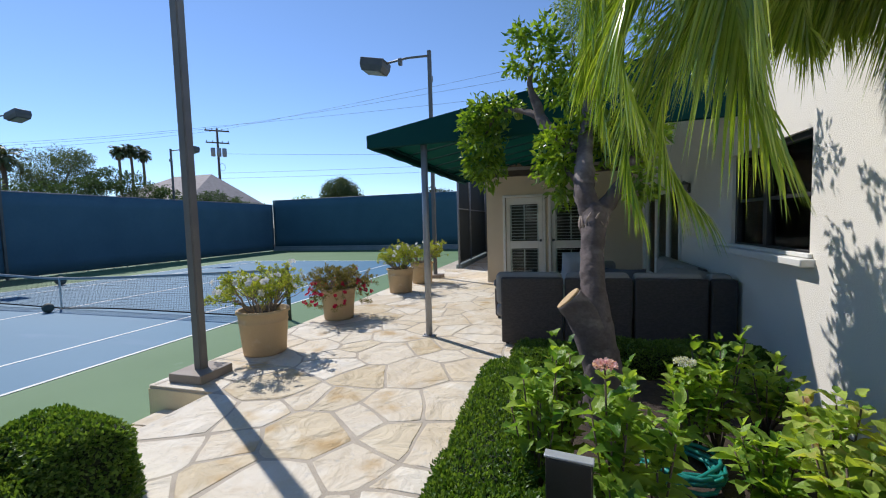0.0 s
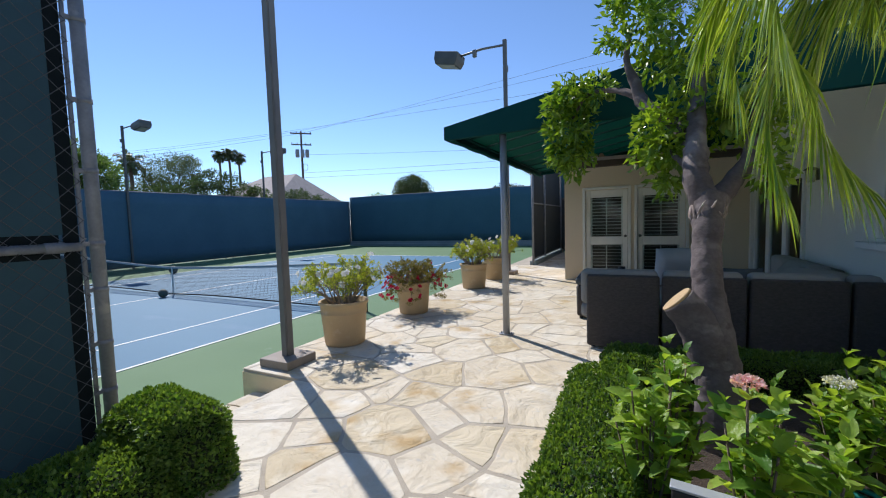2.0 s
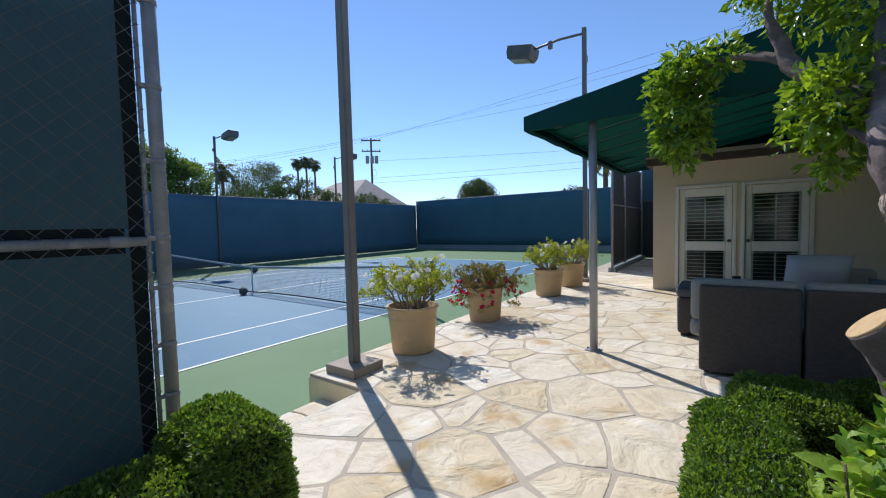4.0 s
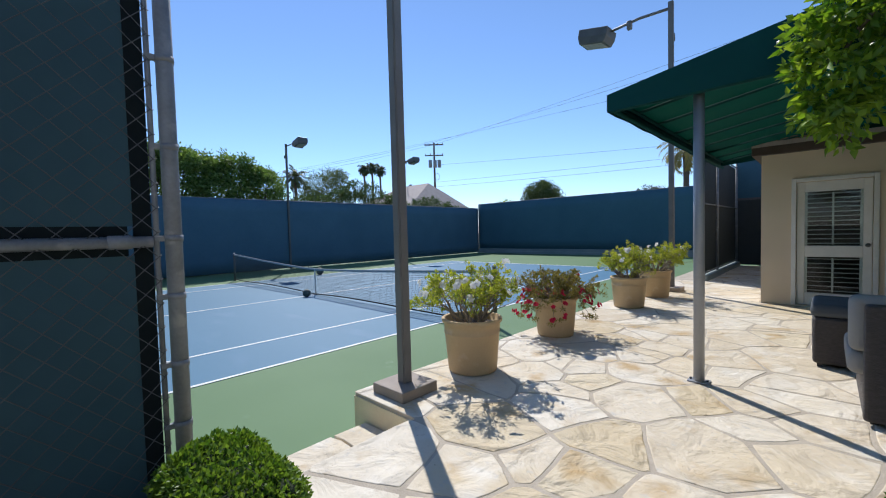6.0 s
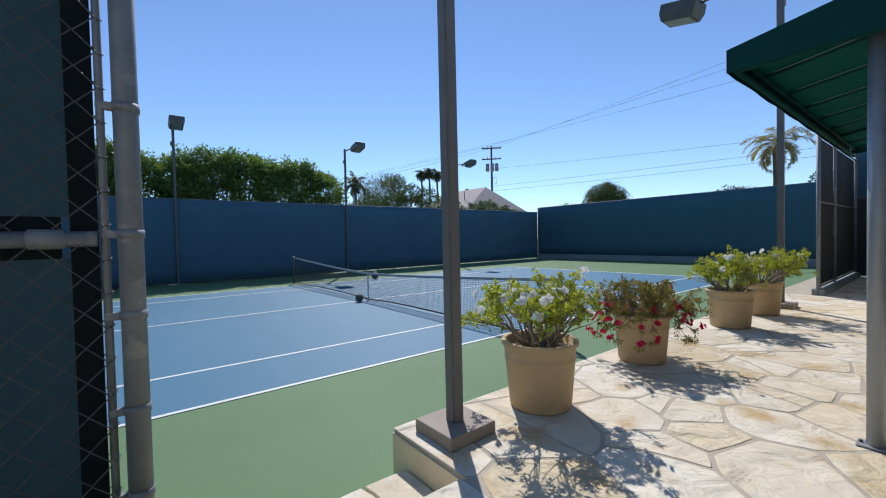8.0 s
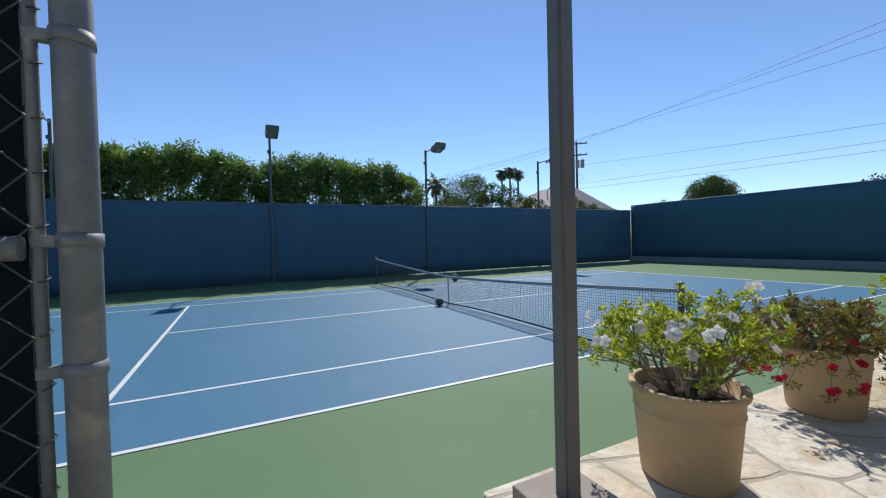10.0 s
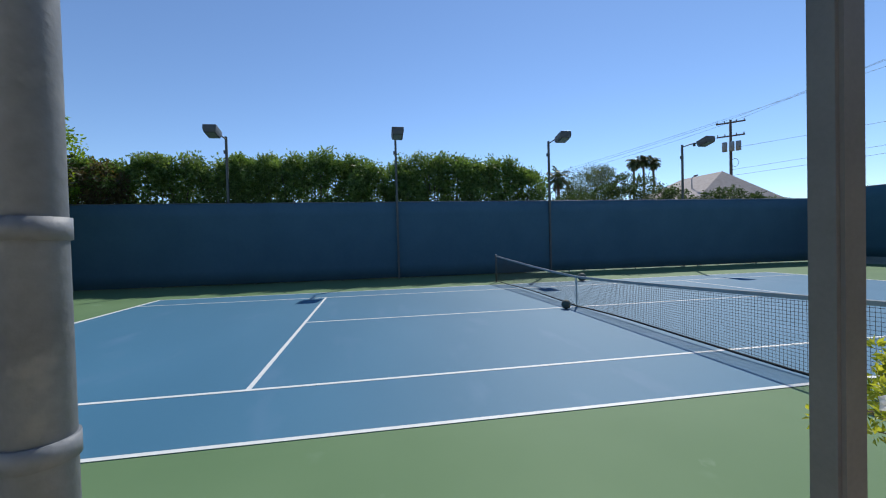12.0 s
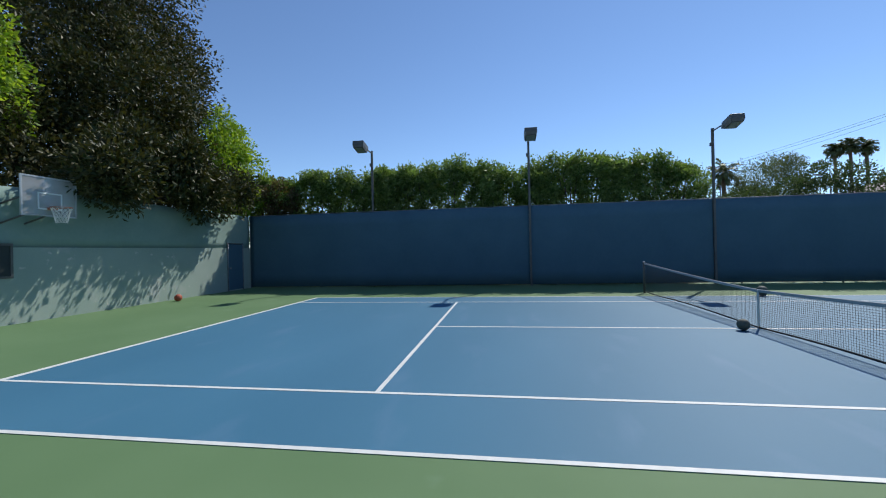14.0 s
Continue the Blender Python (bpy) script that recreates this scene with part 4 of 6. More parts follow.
for sx in (-0.062, 0.062):
    part("bolt", pipe((px + sx, py, P + 0.01 - AZ0), (px + sx, py, P + 0.026 - AZ0), 0.009, seg=6), M["pole_dark"], post)


# ---- sectional sofa ----
def cushion(bm, x0, y0, z0, x1, y1, z1):
    """A soft box with well rounded edges."""
    box(bm, x0, y0, z0, x1, y1, z1, bevel=min(0.05, (z1 - z0) * 0.4, (y1 - y0) * 0.4), seg=3)
    return bm


def sofa_module(loc, rz, label, w=0.69, corner=False, first=False):
    so = thing("sofa_module", loc, label, "sofa", "sectional sofa", rz=rz)
    part("base", boxes((0.004, 0.09, 0.05, w - 0.004, 0.85, 0.30), bevel=0.015), M["wicker"], so)
    bm = boxes((0.004, 0.0, 0.03, w - 0.004, 0.085, 0.79), bevel=0.022)
    for v in bm.verts:
        v.co.y += 0.05 * max(0, 0.4 - v.co.z)
    part("backrest", bm, M["wicker"], so)
    if corner:
        part("side", boxes((w - 0.09, 0.09, 0.03, w - 0.004, 0.85, 0.79), bevel=0.022), M["wicker"], so)
    ov = -0.07 if first else 0.01
    part("seat_cushion", cushion(bmesh.new(), ov, 0.12, 0.30, w - (0.1 if corner else 0.01), 0.86, 0.46), M["cushion"], so)
    part("back_cushion", cushion(bmesh.new(), ov + 0.005, 0.09, 0.46, w - 0.015, 0.27, 0.83), M["cushion"], so)
    for fx in (0.06, w - 0.06):
        for fy in (0.12, 0.8):
            part("foot", boxes((fx - 0.02, fy - 0.02, 0.0, fx + 0.02, fy + 0.02, 0.05)), M["black"], so)
    return so


SYB = -2.15
for i, lb in enumerate(("dark brown wicker sofa module with pale grey cushions", "dark wicker sofa module behind the citrus tree", "dark wicker sofa module near the house wall")):
    sofa_module((10.93 + i * 0.7, SYB, P), 0, lb, first=i == 0)
sofa_module((13.03, SYB, P), 0, "narrow dark wicker corner sofa module against the house wall", w=0.24)
for i in range(2):
    sofa_module((13.27, -1.3 + i * 0.71, P), 90, "dark wicker sofa module along the house wall")

sofa_module((12.35, -0.45, P), 180, "dark wicker armchair module facing the sofa across the patio")


def pillow(loc, rot, size, material, label):
    bm = bmesh.new()
    n = 10
    g = {}
    for s in (1, -1):
        for i in range(n + 1):
            for j in range(n + 1):
                u, v = 2 * i / n - 1, 2 * j / n - 1
                edge = i in (0, n) or j in (0, n)
                if edge and s == -1:
                    g[s, i, j] = g[1, i, j]
                    continue
                h = 0.28 * ((1 - u ** 4) * (1 - v ** 4)) ** 0.5
                k = 1 - 0.07 * (1 - abs(u) ** 2) * abs(v) ** 3
                k2 = 1 - 0.07 * (1 - abs(v) ** 2) * abs(u) ** 3
                g[s, i, j] = bm.verts.new((u * size / 2 * k2, v * size / 2 * k, s * h * size))
        for i in range(n):
            for j in range(n):
                f = (g[s, i, j], g[s, i + 1, j], g[s, i + 1, j + 1], g[s, i, j + 1])
                bm.faces.new(f if s == 1 else f[::-1]).smooth = True
    ob = single("pillow", bm, material, label, "pillow", "sofa pillows")
    ob.matrix_basis = pose(*loc, *rot)


pillow((11.85, -0.92, P + 0.75), (66, 0, 192), 0.52, M["pillow"], "blue-grey pillow leaning in the wicker armchair")
pillow((12.3, -1.65, P + 0.62), (70, 0, -14), 0.46, M["pillow_dark"], "charcoal pillow on the wicker sofa")
pillow((12.9, -1.55, P + 0.60), (38, 0, -40), 0.55, M["cushion"], "pale grey pillow in the sofa corner")
pillow((12.98, -0.85, P + 0.62), (50, 0, -85), 0.5, M["cushion"], "pale grey pillow against the house wall")

ot = thing("wicker_ottoman", (10.66, -0.86, P), "dark brown wicker ottoman with a flat charcoal cushion", "ottoman")
bm = boxes((0, 0, 0.03, 0.66, 0.66, 0.46), bevel=0.03)
for v in bm.verts:
    k = 1 + 0.06 * (v.co.z - 0.46)
    v.co.x, v.co.y = 0.33 + (v.co.x - 0.33) * k, 0.33 + (v.co.y - 0.33) * k
part("base", bm, M["wicker"], ot)
part("seat_cushion", cushion(bmesh.new(), -0.01, -0.01, 0.46, 0.67, 0.67, 0.58), M["pillow_dark"], ot)
for fx in (0.06, 0.6):
    for fy in (0.06, 0.6):
        part("foot", boxes((fx - 0.02, fy - 0.02, 0, fx + 0.02, fy + 0.02, 0.04)), M["black"], ot)


cup = thing("candle_cup", (11.23, -0.62, P + 0.58), "small dark glass candle cup on the wicker ottoman", "cup")
part("bowl", lathe([(0.001, 0.0), (0.034, 0.002), (0.038, 0.01), (0.042, 0.125), (0.038, 0.125), (0.033, 0.012), (0.001, 0.01)], 20), M["black"], cup)
part("wax", lathe([(0.001, 0.09), (0.036, 0.09), (0.036, 0.06), (0.001, 0.06)], 20), M["cream_frame"], cup, "pale wax")


# ---- hedges ----
def hedge(name, runs, z0, top, label, seed, density=5200, leaf=0.024, round_r=0.13):
    """Clipped box hedge: dark core painted as the shade inside, lumpy outline, small leaves all over. runs: (x0, y0,
    x1, y1), with a top of their own where given.
    """
    rng = np.random.default_rng(seed)
    hd = thing(name, (0, 0, 0), label, "hedge")
    bm = bmesh.new()
    pts, aims = [], []
    for x0, y0, x1, y1, *own in runs:
        z1 = own[0] if own else top
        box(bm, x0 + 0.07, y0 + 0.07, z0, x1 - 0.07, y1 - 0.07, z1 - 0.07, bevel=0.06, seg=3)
        w, d, h = x1 - x0, y1 - y0, z1 - z0
        for face, area in (("top", w * d), ("x0", d * h), ("x1", d * h), ("y0", w * h), ("y1", w * h)):
            n = int(area * density)
            u, v = rng.random(n), rng.random(n)
            p, a = np.zeros((n, 3)), np.zeros((n, 3))
            if face == "top":
                p[:, 0], p[:, 1], p[:, 2], a[:, 2] = x0 + u * w, y0 + v * d, z1, 1
            elif face[0] == "x":
                p[:, 0], p[:, 1], p[:, 2] = (x0 if face == "x0" else x1), y0 + u * d, z0 + v * h
                a[:, 0] = -1 if face == "x0" else 1
            else:
                p[:, 0], p[:, 1], p[:, 2] = x0 + u * w, (y0 if face == "y0" else y1), z0 + v * h
                a[:, 1] = -1 if face == "y0" else 1
            # rounded shoulders
            c = np.array([(x0 + x1) / 2, (y0 + y1) / 2, z0])
            hx, hy, r = w / 2, d / 2, round_r
            q = p - c
            core = np.stack([np.clip(q[:, 0], -hx + r, hx - r), np.clip(q[:, 1], -hy + r, hy - r), np.minimum(q[:, 2], h - r)], 1)
            off = q - core
            ln = np.maximum(np.linalg.norm(off, axis=1, keepdims=True), 1e-6)
            pts.append(core + off / ln * np.minimum(ln, r) + c)
            aims.append(a)
    p, a = np.concatenate(pts), np.concatenate(aims)
    lump = np.array([noise.noise((x * 7, y * 7, z * 7)) + 0.6 * noise.noise((x * 23, y * 23, z * 23)) for x, y, z in p])
    depth = rng.random(len(p)) ** 2 * 0.07
    p = p + a * (0.03 * lump - depth)[:, None]
    v, f = leaf_arrays(rng, p, a + [0, 0, 0.35], leaf, aspect=0.6, spread=0.75)
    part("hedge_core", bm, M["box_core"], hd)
    tagged(raw_mesh("hedge_leaves", v, f, M["box_leaf"], hd), "small glossy box leaves", kind="stuff")


hedge("box_hedge", [(8.7, -5.5, 9.43, -5.06), (8.75, -6.1, 9.42, -5.35, 0.72)], P - 0.01, 0.88, "clipped rounded box bush at the fence post", 11, density=10000, round_r=0.24)
hedge("box_hedge", [(10.97, -5.45, 11.45, -3.35), (11.0, -5.75, 11.62, -4.95), (11.15, -3.4, 11.75, -2.75), (11.7, -2.95, 13.28, -2.55)], P - 0.01, 0.70, "clipped green box hedge edging the flower bed", 12, density=9000)
single("flower_bed", boxes((11.2, -5.75, P - 0.02, 13.29, -2.6, P + 0.03)), M["soil"], "dark mulch in the flower bed by the wall", "bed", kind="structure")


# ---- hydrangeas ----
def broad_leaf(bm, base, way, length, width, curl, rng):
    """A pointed oval leaf with a raised midrib, drooping to its tip."""
    way = Vector(way).normalized()
    side = way.cross(Vector((rng.uniform(-0.3, 0.3), rng.uniform(-0.3, 0.3), 1))).normalized()
    up = side.cross(way).normalized()
    n, rows = 6, []
    for i in range(n + 1):
        t = i / n
        c = Vector(base) + way * length * t - Vector((0, 0, 1)) * curl * length * t * t
        w = width * 0.5 * (math.sin(math.pi * t ** 0.8) ** 0.8 if 0 < t < 1 else 0.02)
        rip = 0.2 * w * math.sin(i * 2.4)
        rows.append([bm.verts.new(c - side * w + up * (w * 0.55 + rip)), bm.verts.new(c), bm.verts.new(c + side * w + up * (w * 0.55 - rip))])
    for a, b in zip(rows, rows[1:]):
        for k in range(2):
            bm.faces.new((a[k], b[k], b[k + 1], a[k + 1])).smooth = True


def hydrangea(loc, height, spread, stems, seed, label, flower=None, big=0.145, wide=0.44, lift=(0.35, 1.3), leaf_mat="hyd_leaf"):
    """Upright stems with crossed pairs of leaves, crowded into a rosette at each tip."""
    rng = random.Random(seed)
    hy = thing("hydrangea", loc, label, "hydrangea", "hydrangeas")
    st, lv = bmesh.new(), bmesh.new()
    stems = int(stems * 1.45)
    for s in range(stems):
        a = 2 * math.pi * s / stems + rng.uniform(-0.5, 0.5)
        r = spread * rng.uniform(0.2, 1.0)
        h = height * rng.uniform(0.5, 1.0)
        top = Vector((math.cos(a) * r, math.sin(a) * r, h))
        foot = Vector((top.x * 0.15, top.y * 0.15, 0))
        mid = Vector((top.x * 0.6, top.y * 0.6, h * 0.5))
        tube(st, [foot, mid, top], [0.006, 0.005, 0.004], 5)
        pairs = 7
        top.z *= 1.12
        for k in range(pairs):
            t = 0.3 + 0.7 * (k / (pairs - 1)) ** 0.75
            c = mid.lerp(top, (t - 0.5) * 2) if t > 0.5 else foot.lerp(mid, t * 2)
            for side in (0, math.pi):
                if k < 3 and rng.random() < 0.3:
                    continue
                b = a + k * math.pi / 2 + side + rng.uniform(-0.4, 0.4)
                ln = big * rng.uniform(0.6, 1.2) * (1.0, 1.0, 1.0, 1.0, 0.95, 0.75, 0.5)[k]
                up = rng.uniform(*lift) * (0.5, 0.6, 0.75, 0.9, 1.0, 1.3, 2.2)[k]
                broad_leaf(lv, c, (math.cos(b), math.sin(b), up), ln, ln * wide * rng.uniform(0.85, 1.15), rng.uniform(0.05, 0.5), rng)
    if flower:
        tip = Vector(flower[0])
        for k in range(6):
            c = Vector((tip.x * 0.4, tip.y * 0.4, 0.15)).lerp(tip, 0.25 + 0.13 * k)
            for side in (0, math.pi):
                b = k * math.pi / 2 + side + rng.uniform(-0.4, 0.4)
                broad_leaf(lv, c, (math.cos(b), math.sin(b), rng.uniform(0.3, 0.9)), big * rng.uniform(0.7, 1.1), big * 0.48, rng.uniform(0.1, 0.5), rng)
    tagged(part("stem", st, M["twig"], hy), kind="stuff")
    tagged(part("leaves", lv, M[leaf_mat], hy), "pointed serrated green leaves", kind="stuff")
    if flower:
        off, r, mname, lab = flower
        nr = np.random.default_rng(seed)
        u = unit(nr.normal(size=(230, 3)))
        u[:, 2] = np.abs(u[:, 2]) * 0.6
        v, f = leaf_arrays(nr, np.array(off) + u * r * np.array([1, 1, 0.55]) * nr.uniform(0.75, 1.1, (230, 1)), u, 0.015, aspect=0.9, spread=0.8)
        raw_mesh("flower_head", v, f, M[mname], hy, lab)
        part("flower_stalk", tube(bmesh.new(), [(off[0] * 0.3, off[1] * 0.3, 0.1), (off[0] * 0.8, off[1] * 0.8, off[2] * 0.6), off], [0.006, 0.005, 0.004], 6), M["twig"], hy)
    return hy


bed = P + 0.03
hydrangea((11.46, -4.68, bed), 0.62, 0.16, 9, 31, "leafy green hydrangea beside the box hedge")
hydrangea((11.58, -4.42, bed), 0.74, 0.15, 9, 43, "tall upright hydrangea before the sawn limb")
hydrangea((11.8, -4.85, bed), 0.68, 0.19, 10, 32, "green hydrangea with one pink flower head", ((-0.05, -0.08, 0.79), 0.042, "pink_petal", "pale pink flower head"))
hydrangea((12.0, -4.74, bed), 0.6, 0.12, 6, 44, "green hydrangea with tall pointed leaves")
hydrangea((12.32, -4.1, bed), 0.5, 0.17, 9, 33, "green hydrangea with a fading white flower", ((-0.06, -0.04, 0.56), 0.055, "faded_petal", "faded greyish white flower head"))
hydrangea((12.48, -4.0, bed), 0.64, 0.15, 8, 34, "slender hydrangea in half shade near the wall")
hydrangea((12.48, -4.58, bed), 0.36, 0.16, 7, 35, "green hydrangea beside the coiled hose")
hydrangea((12.82, -4.45, bed), 0.5, 0.22, 8, 36, "broad-leaved hydrangea against the cream wall", big=0.145, wide=0.64, lift=(0.1, 0.8), leaf_mat="hyd_old")
hydrangea((12.64, -4.92, bed), 0.5, 0.24, 10, 37, "broad-leaved hydrangea with yellowing leaves", big=0.145, wide=0.64, lift=(0.1, 0.8), leaf_mat="hyd_old")
hydrangea((12.4, -5.0, bed), 0.26, 0.18, 7, 39, "low hydrangea with browning leaf edges", big=0.12, wide=0.6, lift=(0.1, 0.8), leaf_mat="hyd_old")
hydrangea((11.78, -5.08, bed), 0.34, 0.15, 8, 38, "small leafy hydrangea beside the garden light")
hydrangea((12.85, -3.7, bed), 0.45, 0.28, 9, 42, "shaded hydrangea behind the flower bed")
bm = bmesh.new()
pts = []
for k in range(150):
    a = k * 0.33
    r = 0.17 + 0.03 * math.sin(k * 0.9)
    pts.append((r * math.cos(a), r * math.sin(a), 0.02 + 0.0006 * k + 0.012 * math.sin(k * 0.37)))
tube(bm, pts, 0.011, 8)
single("garden_hose", bm, M["hose"], "coiled teal garden hose lying on the mulch", "hose", loc=(12.2, -4.32, bed))
gl = thing("garden_light", (11.6, -5.16, bed), "black box-shaped garden light with pale top edge", "garden light", rz=-8)
part("housing", boxes((-0.085, -0.02, 0.26, 0.085, 0.02, 0.5), bevel=0.006), M["black"], gl)
part("top_plate", boxes((-0.09, -0.024, 0.502, 0.09, 0.024, 0.512), bevel=0.003), M["pale_top"], gl)
part("stake", pipe((0, 0, 0), (0, 0, 0.26), 0.014, seg=8), M["black"], gl)


# ---- citrus tree ----
def limb(bm, pts, radii, seg=12, knob=0.08, seed=0):
    """A limb with an uneven girth."""
    fine, rad = [], []
    pts = [Vector(p) for p in pts]
    for i in range(len(pts) - 1):
        p0, p1, p2, p3 = pts[max(i - 1, 0)], pts[i], pts[i + 1], pts[min(i + 2, len(pts) - 1)]
        for s in range(6):
            t = s / 6
            fine.append(0.5 * ((2 * p1) + (p2 - p0) * t + (2 * p0 - 5 * p1 + 4 * p2 - p3) * t * t + (3 * p1 - p0 - 3 * p2 + p3) * t ** 3))
            rad.append(radii[i] + (radii[i + 1] - radii[i]) * t)
    fine.append(pts[-1])
    rad.append(radii[-1])
    n0 = len(bm.verts)
    tube(bm, fine, rad, seg)
    bm.verts.ensure_lookup_table()
    for v in bm.verts[n0:]:
        k = noise.noise(v.co * 9 + Vector((seed, 0, 0))) * 0.6 + noise.noise(v.co * 22)
        j = min(range(0, len(fine)), key=lambda q: (fine[q] - v.co).length_squared)
        v.co += (v.co - fine[j]) * knob * 1.6 * k
    return bm


TREE = (11.85, -3.79, P)
ct = thing("citrus_tree", TREE, "citrus tree with grey trunk, sawn limb and green fruit", "tree")
tk = bmesh.new()
limb(tk, [(0.02, -0.02, 0.0), (0.01, -0.01, 0.3), (-0.01, 0.03, 0.6), (-0.03, 0.09, 0.82), (-0.045, 0.13, 0.96), (-0.05, 0.16, 1.04), (-0.045, 0.21, 1.16), (-0.03, 0.28, 1.32), (-0.01, 0.37, 1.5)], [0.15, 0.123, 0.105, 0.092, 0.081, 0.086, 0.08, 0.086, 0.098], 28, 0.085)
trunk = part("trunk", tk, M["bark"], ct)
sr = bmesh.new()
rc = random.Random(17)
for k in range(30):
    a = 2 * math.pi * k / 30 + rc.uniform(-0.1, 0.1)
    d, c = Vector((math.cos(a), math.sin(a), 0)), Vector((-0.025, 0.33, 1.4 + rc.uniform(-0.05, 0.05)))
    e, h = Vector((-d.y, d.x, 0)) * rc.uniform(-0.03, 0.03), rc.uniform(0.03, 0.07)
    tube(sr, [c + d * 0.09 - e + Vector((0, 0, -h)), c + d * 0.103 + Vector((0, 0, 0)), c + d * 0.094 + e + Vector((0, 0, h))], [0.003, 0.008, 0.003], 6)
part("callus", sr, M["scar"], trunk, "pale wrinkled callus under the fork")
TREE_LIMBS = [
    ([(-0.02, 0.36, 1.44), (-0.08, 0.4, 1.62), (-0.08, 0.51, 1.84), (-0.06, 0.66, 2.1), (-0.02, 0.83, 2.45), (0.03, 0.93, 2.8)], [0.092, 0.08, 0.072, 0.06, 0.04, 0.02]),
    ([(-0.07, 0.52, 1.82), (-0.16, 0.7, 2.02), (-0.29, 0.85, 2.18), (-0.41, 0.96, 2.33), (-0.46, 0.97, 2.49), (-0.52, 1.0, 2.68), (-0.49, 1.08, 2.95)], [0.066, 0.055, 0.05, 0.056, 0.04, 0.026, 0.012]),
    ([(-0.41, 0.98, 2.36), (-0.62, 1.18, 2.5), (-0.87, 1.38, 2.55), (-1.07, 1.53, 2.3)], [0.036, 0.026, 0.018, 0.008]),
    ([(0.02, 0.38, 1.46), (0.16, 0.5, 1.64), (0.24, 0.58, 1.76), (0.28, 0.66, 1.92), (0.32, 0.76, 2.2), (0.38, 0.83, 2.5)], [0.072, 0.056, 0.047, 0.043, 0.03, 0.014]),
    ([(-0.1, 0.48, 1.7), (-0.19, 0.58, 1.8), (-0.24, 0.73, 1.9)], [0.03, 0.02, 0.008]),
]
for i, (pp, rr) in enumerate(TREE_LIMBS):
    part("limb", limb(bmesh.new(), pp, rr, 14, 0.13, i), M["bark"], ct)
sb = bmesh.new()
limb(sb, [(0.02, 0.03, 0.35), (-0.06, 0.025, 0.62), (-0.13, 0.025, 0.77), (-0.215, 0.023, 0.872)], [0.13, 0.122, 0.108, 0.1], 18, 0.05)
stub = part("sawn_limb", sb, M["bark"], ct, "short sawn-off limb")
cw = bmesh.new()
tube(cw, [(-0.214, 0.023, 0.871), (-0.224, 0.023, 0.881)], [0.099, 0.096], 24)
part("cut_face", cw, M["cutwood"], stub, "pale sawn wood face")
rng = np.random.default_rng(41)
pp, aa = [], []
CL = [((-1.06, 1.51, 2.26), (0.25, 0.2, 0.48), 62), ((-0.87, 1.38, 2.58), (0.26, 0.22, 0.12), 18), ((-0.2, 0.76, 2.0), (0.22, 0.2, 0.4), 44), ((-0.47, 1.03, 2.95), (0.26, 0.22, 0.28), 26), ((-0.32, 1.18, 2.65), (0.2, 0.2, 0.14), 8), ((0.04, 0.93, 2.65), (0.32, 0.3, 0.26), 24), ((0.08, 0.83, 2.15), (0.22, 0.2, 0.2), 18), ((0.32, 0.73, 2.1), (0.24, 0.22, 0.3), 22), ((0.28, 0.48, 1.7), (0.14, 0.12, 0.14), 6), ((0.48, 0.98, 2.8), (0.4, 0.4, 0.35), 10)]
for c, r, n in CL:
    q, a = clumps(rng, c, r, n, 0.095, 24, 0.35)
    pp.append(q)
    aa.append(a)
v, f = leaf_arrays(rng, np.concatenate(pp), np.concatenate(aa), 0.075, aspect=0.46, spread=0.7, droop=0.35)
tagged(raw_mesh("crown", v, f, M["citrus_leaf"], ct), "glossy bright green leaves in loose clusters", kind="stuff")
for q in [(0.14, 0.73, 2.0), (-0.67, 1.43, 2.53), (-0.92, 1.58, 2.45), (-1.02, 1.68, 2.1), (0.23, 0.58, 2.2)]:
    fb = ball(0.05, 14)
    bmesh.ops.scale(fb, vec=(1, 1, 1.1), verts=fb.verts)
    bmesh.ops.translate(fb, vec=q, verts=fb.verts)
    part("fruit", fb, M["fruit"], ct, "green citrus fruit")


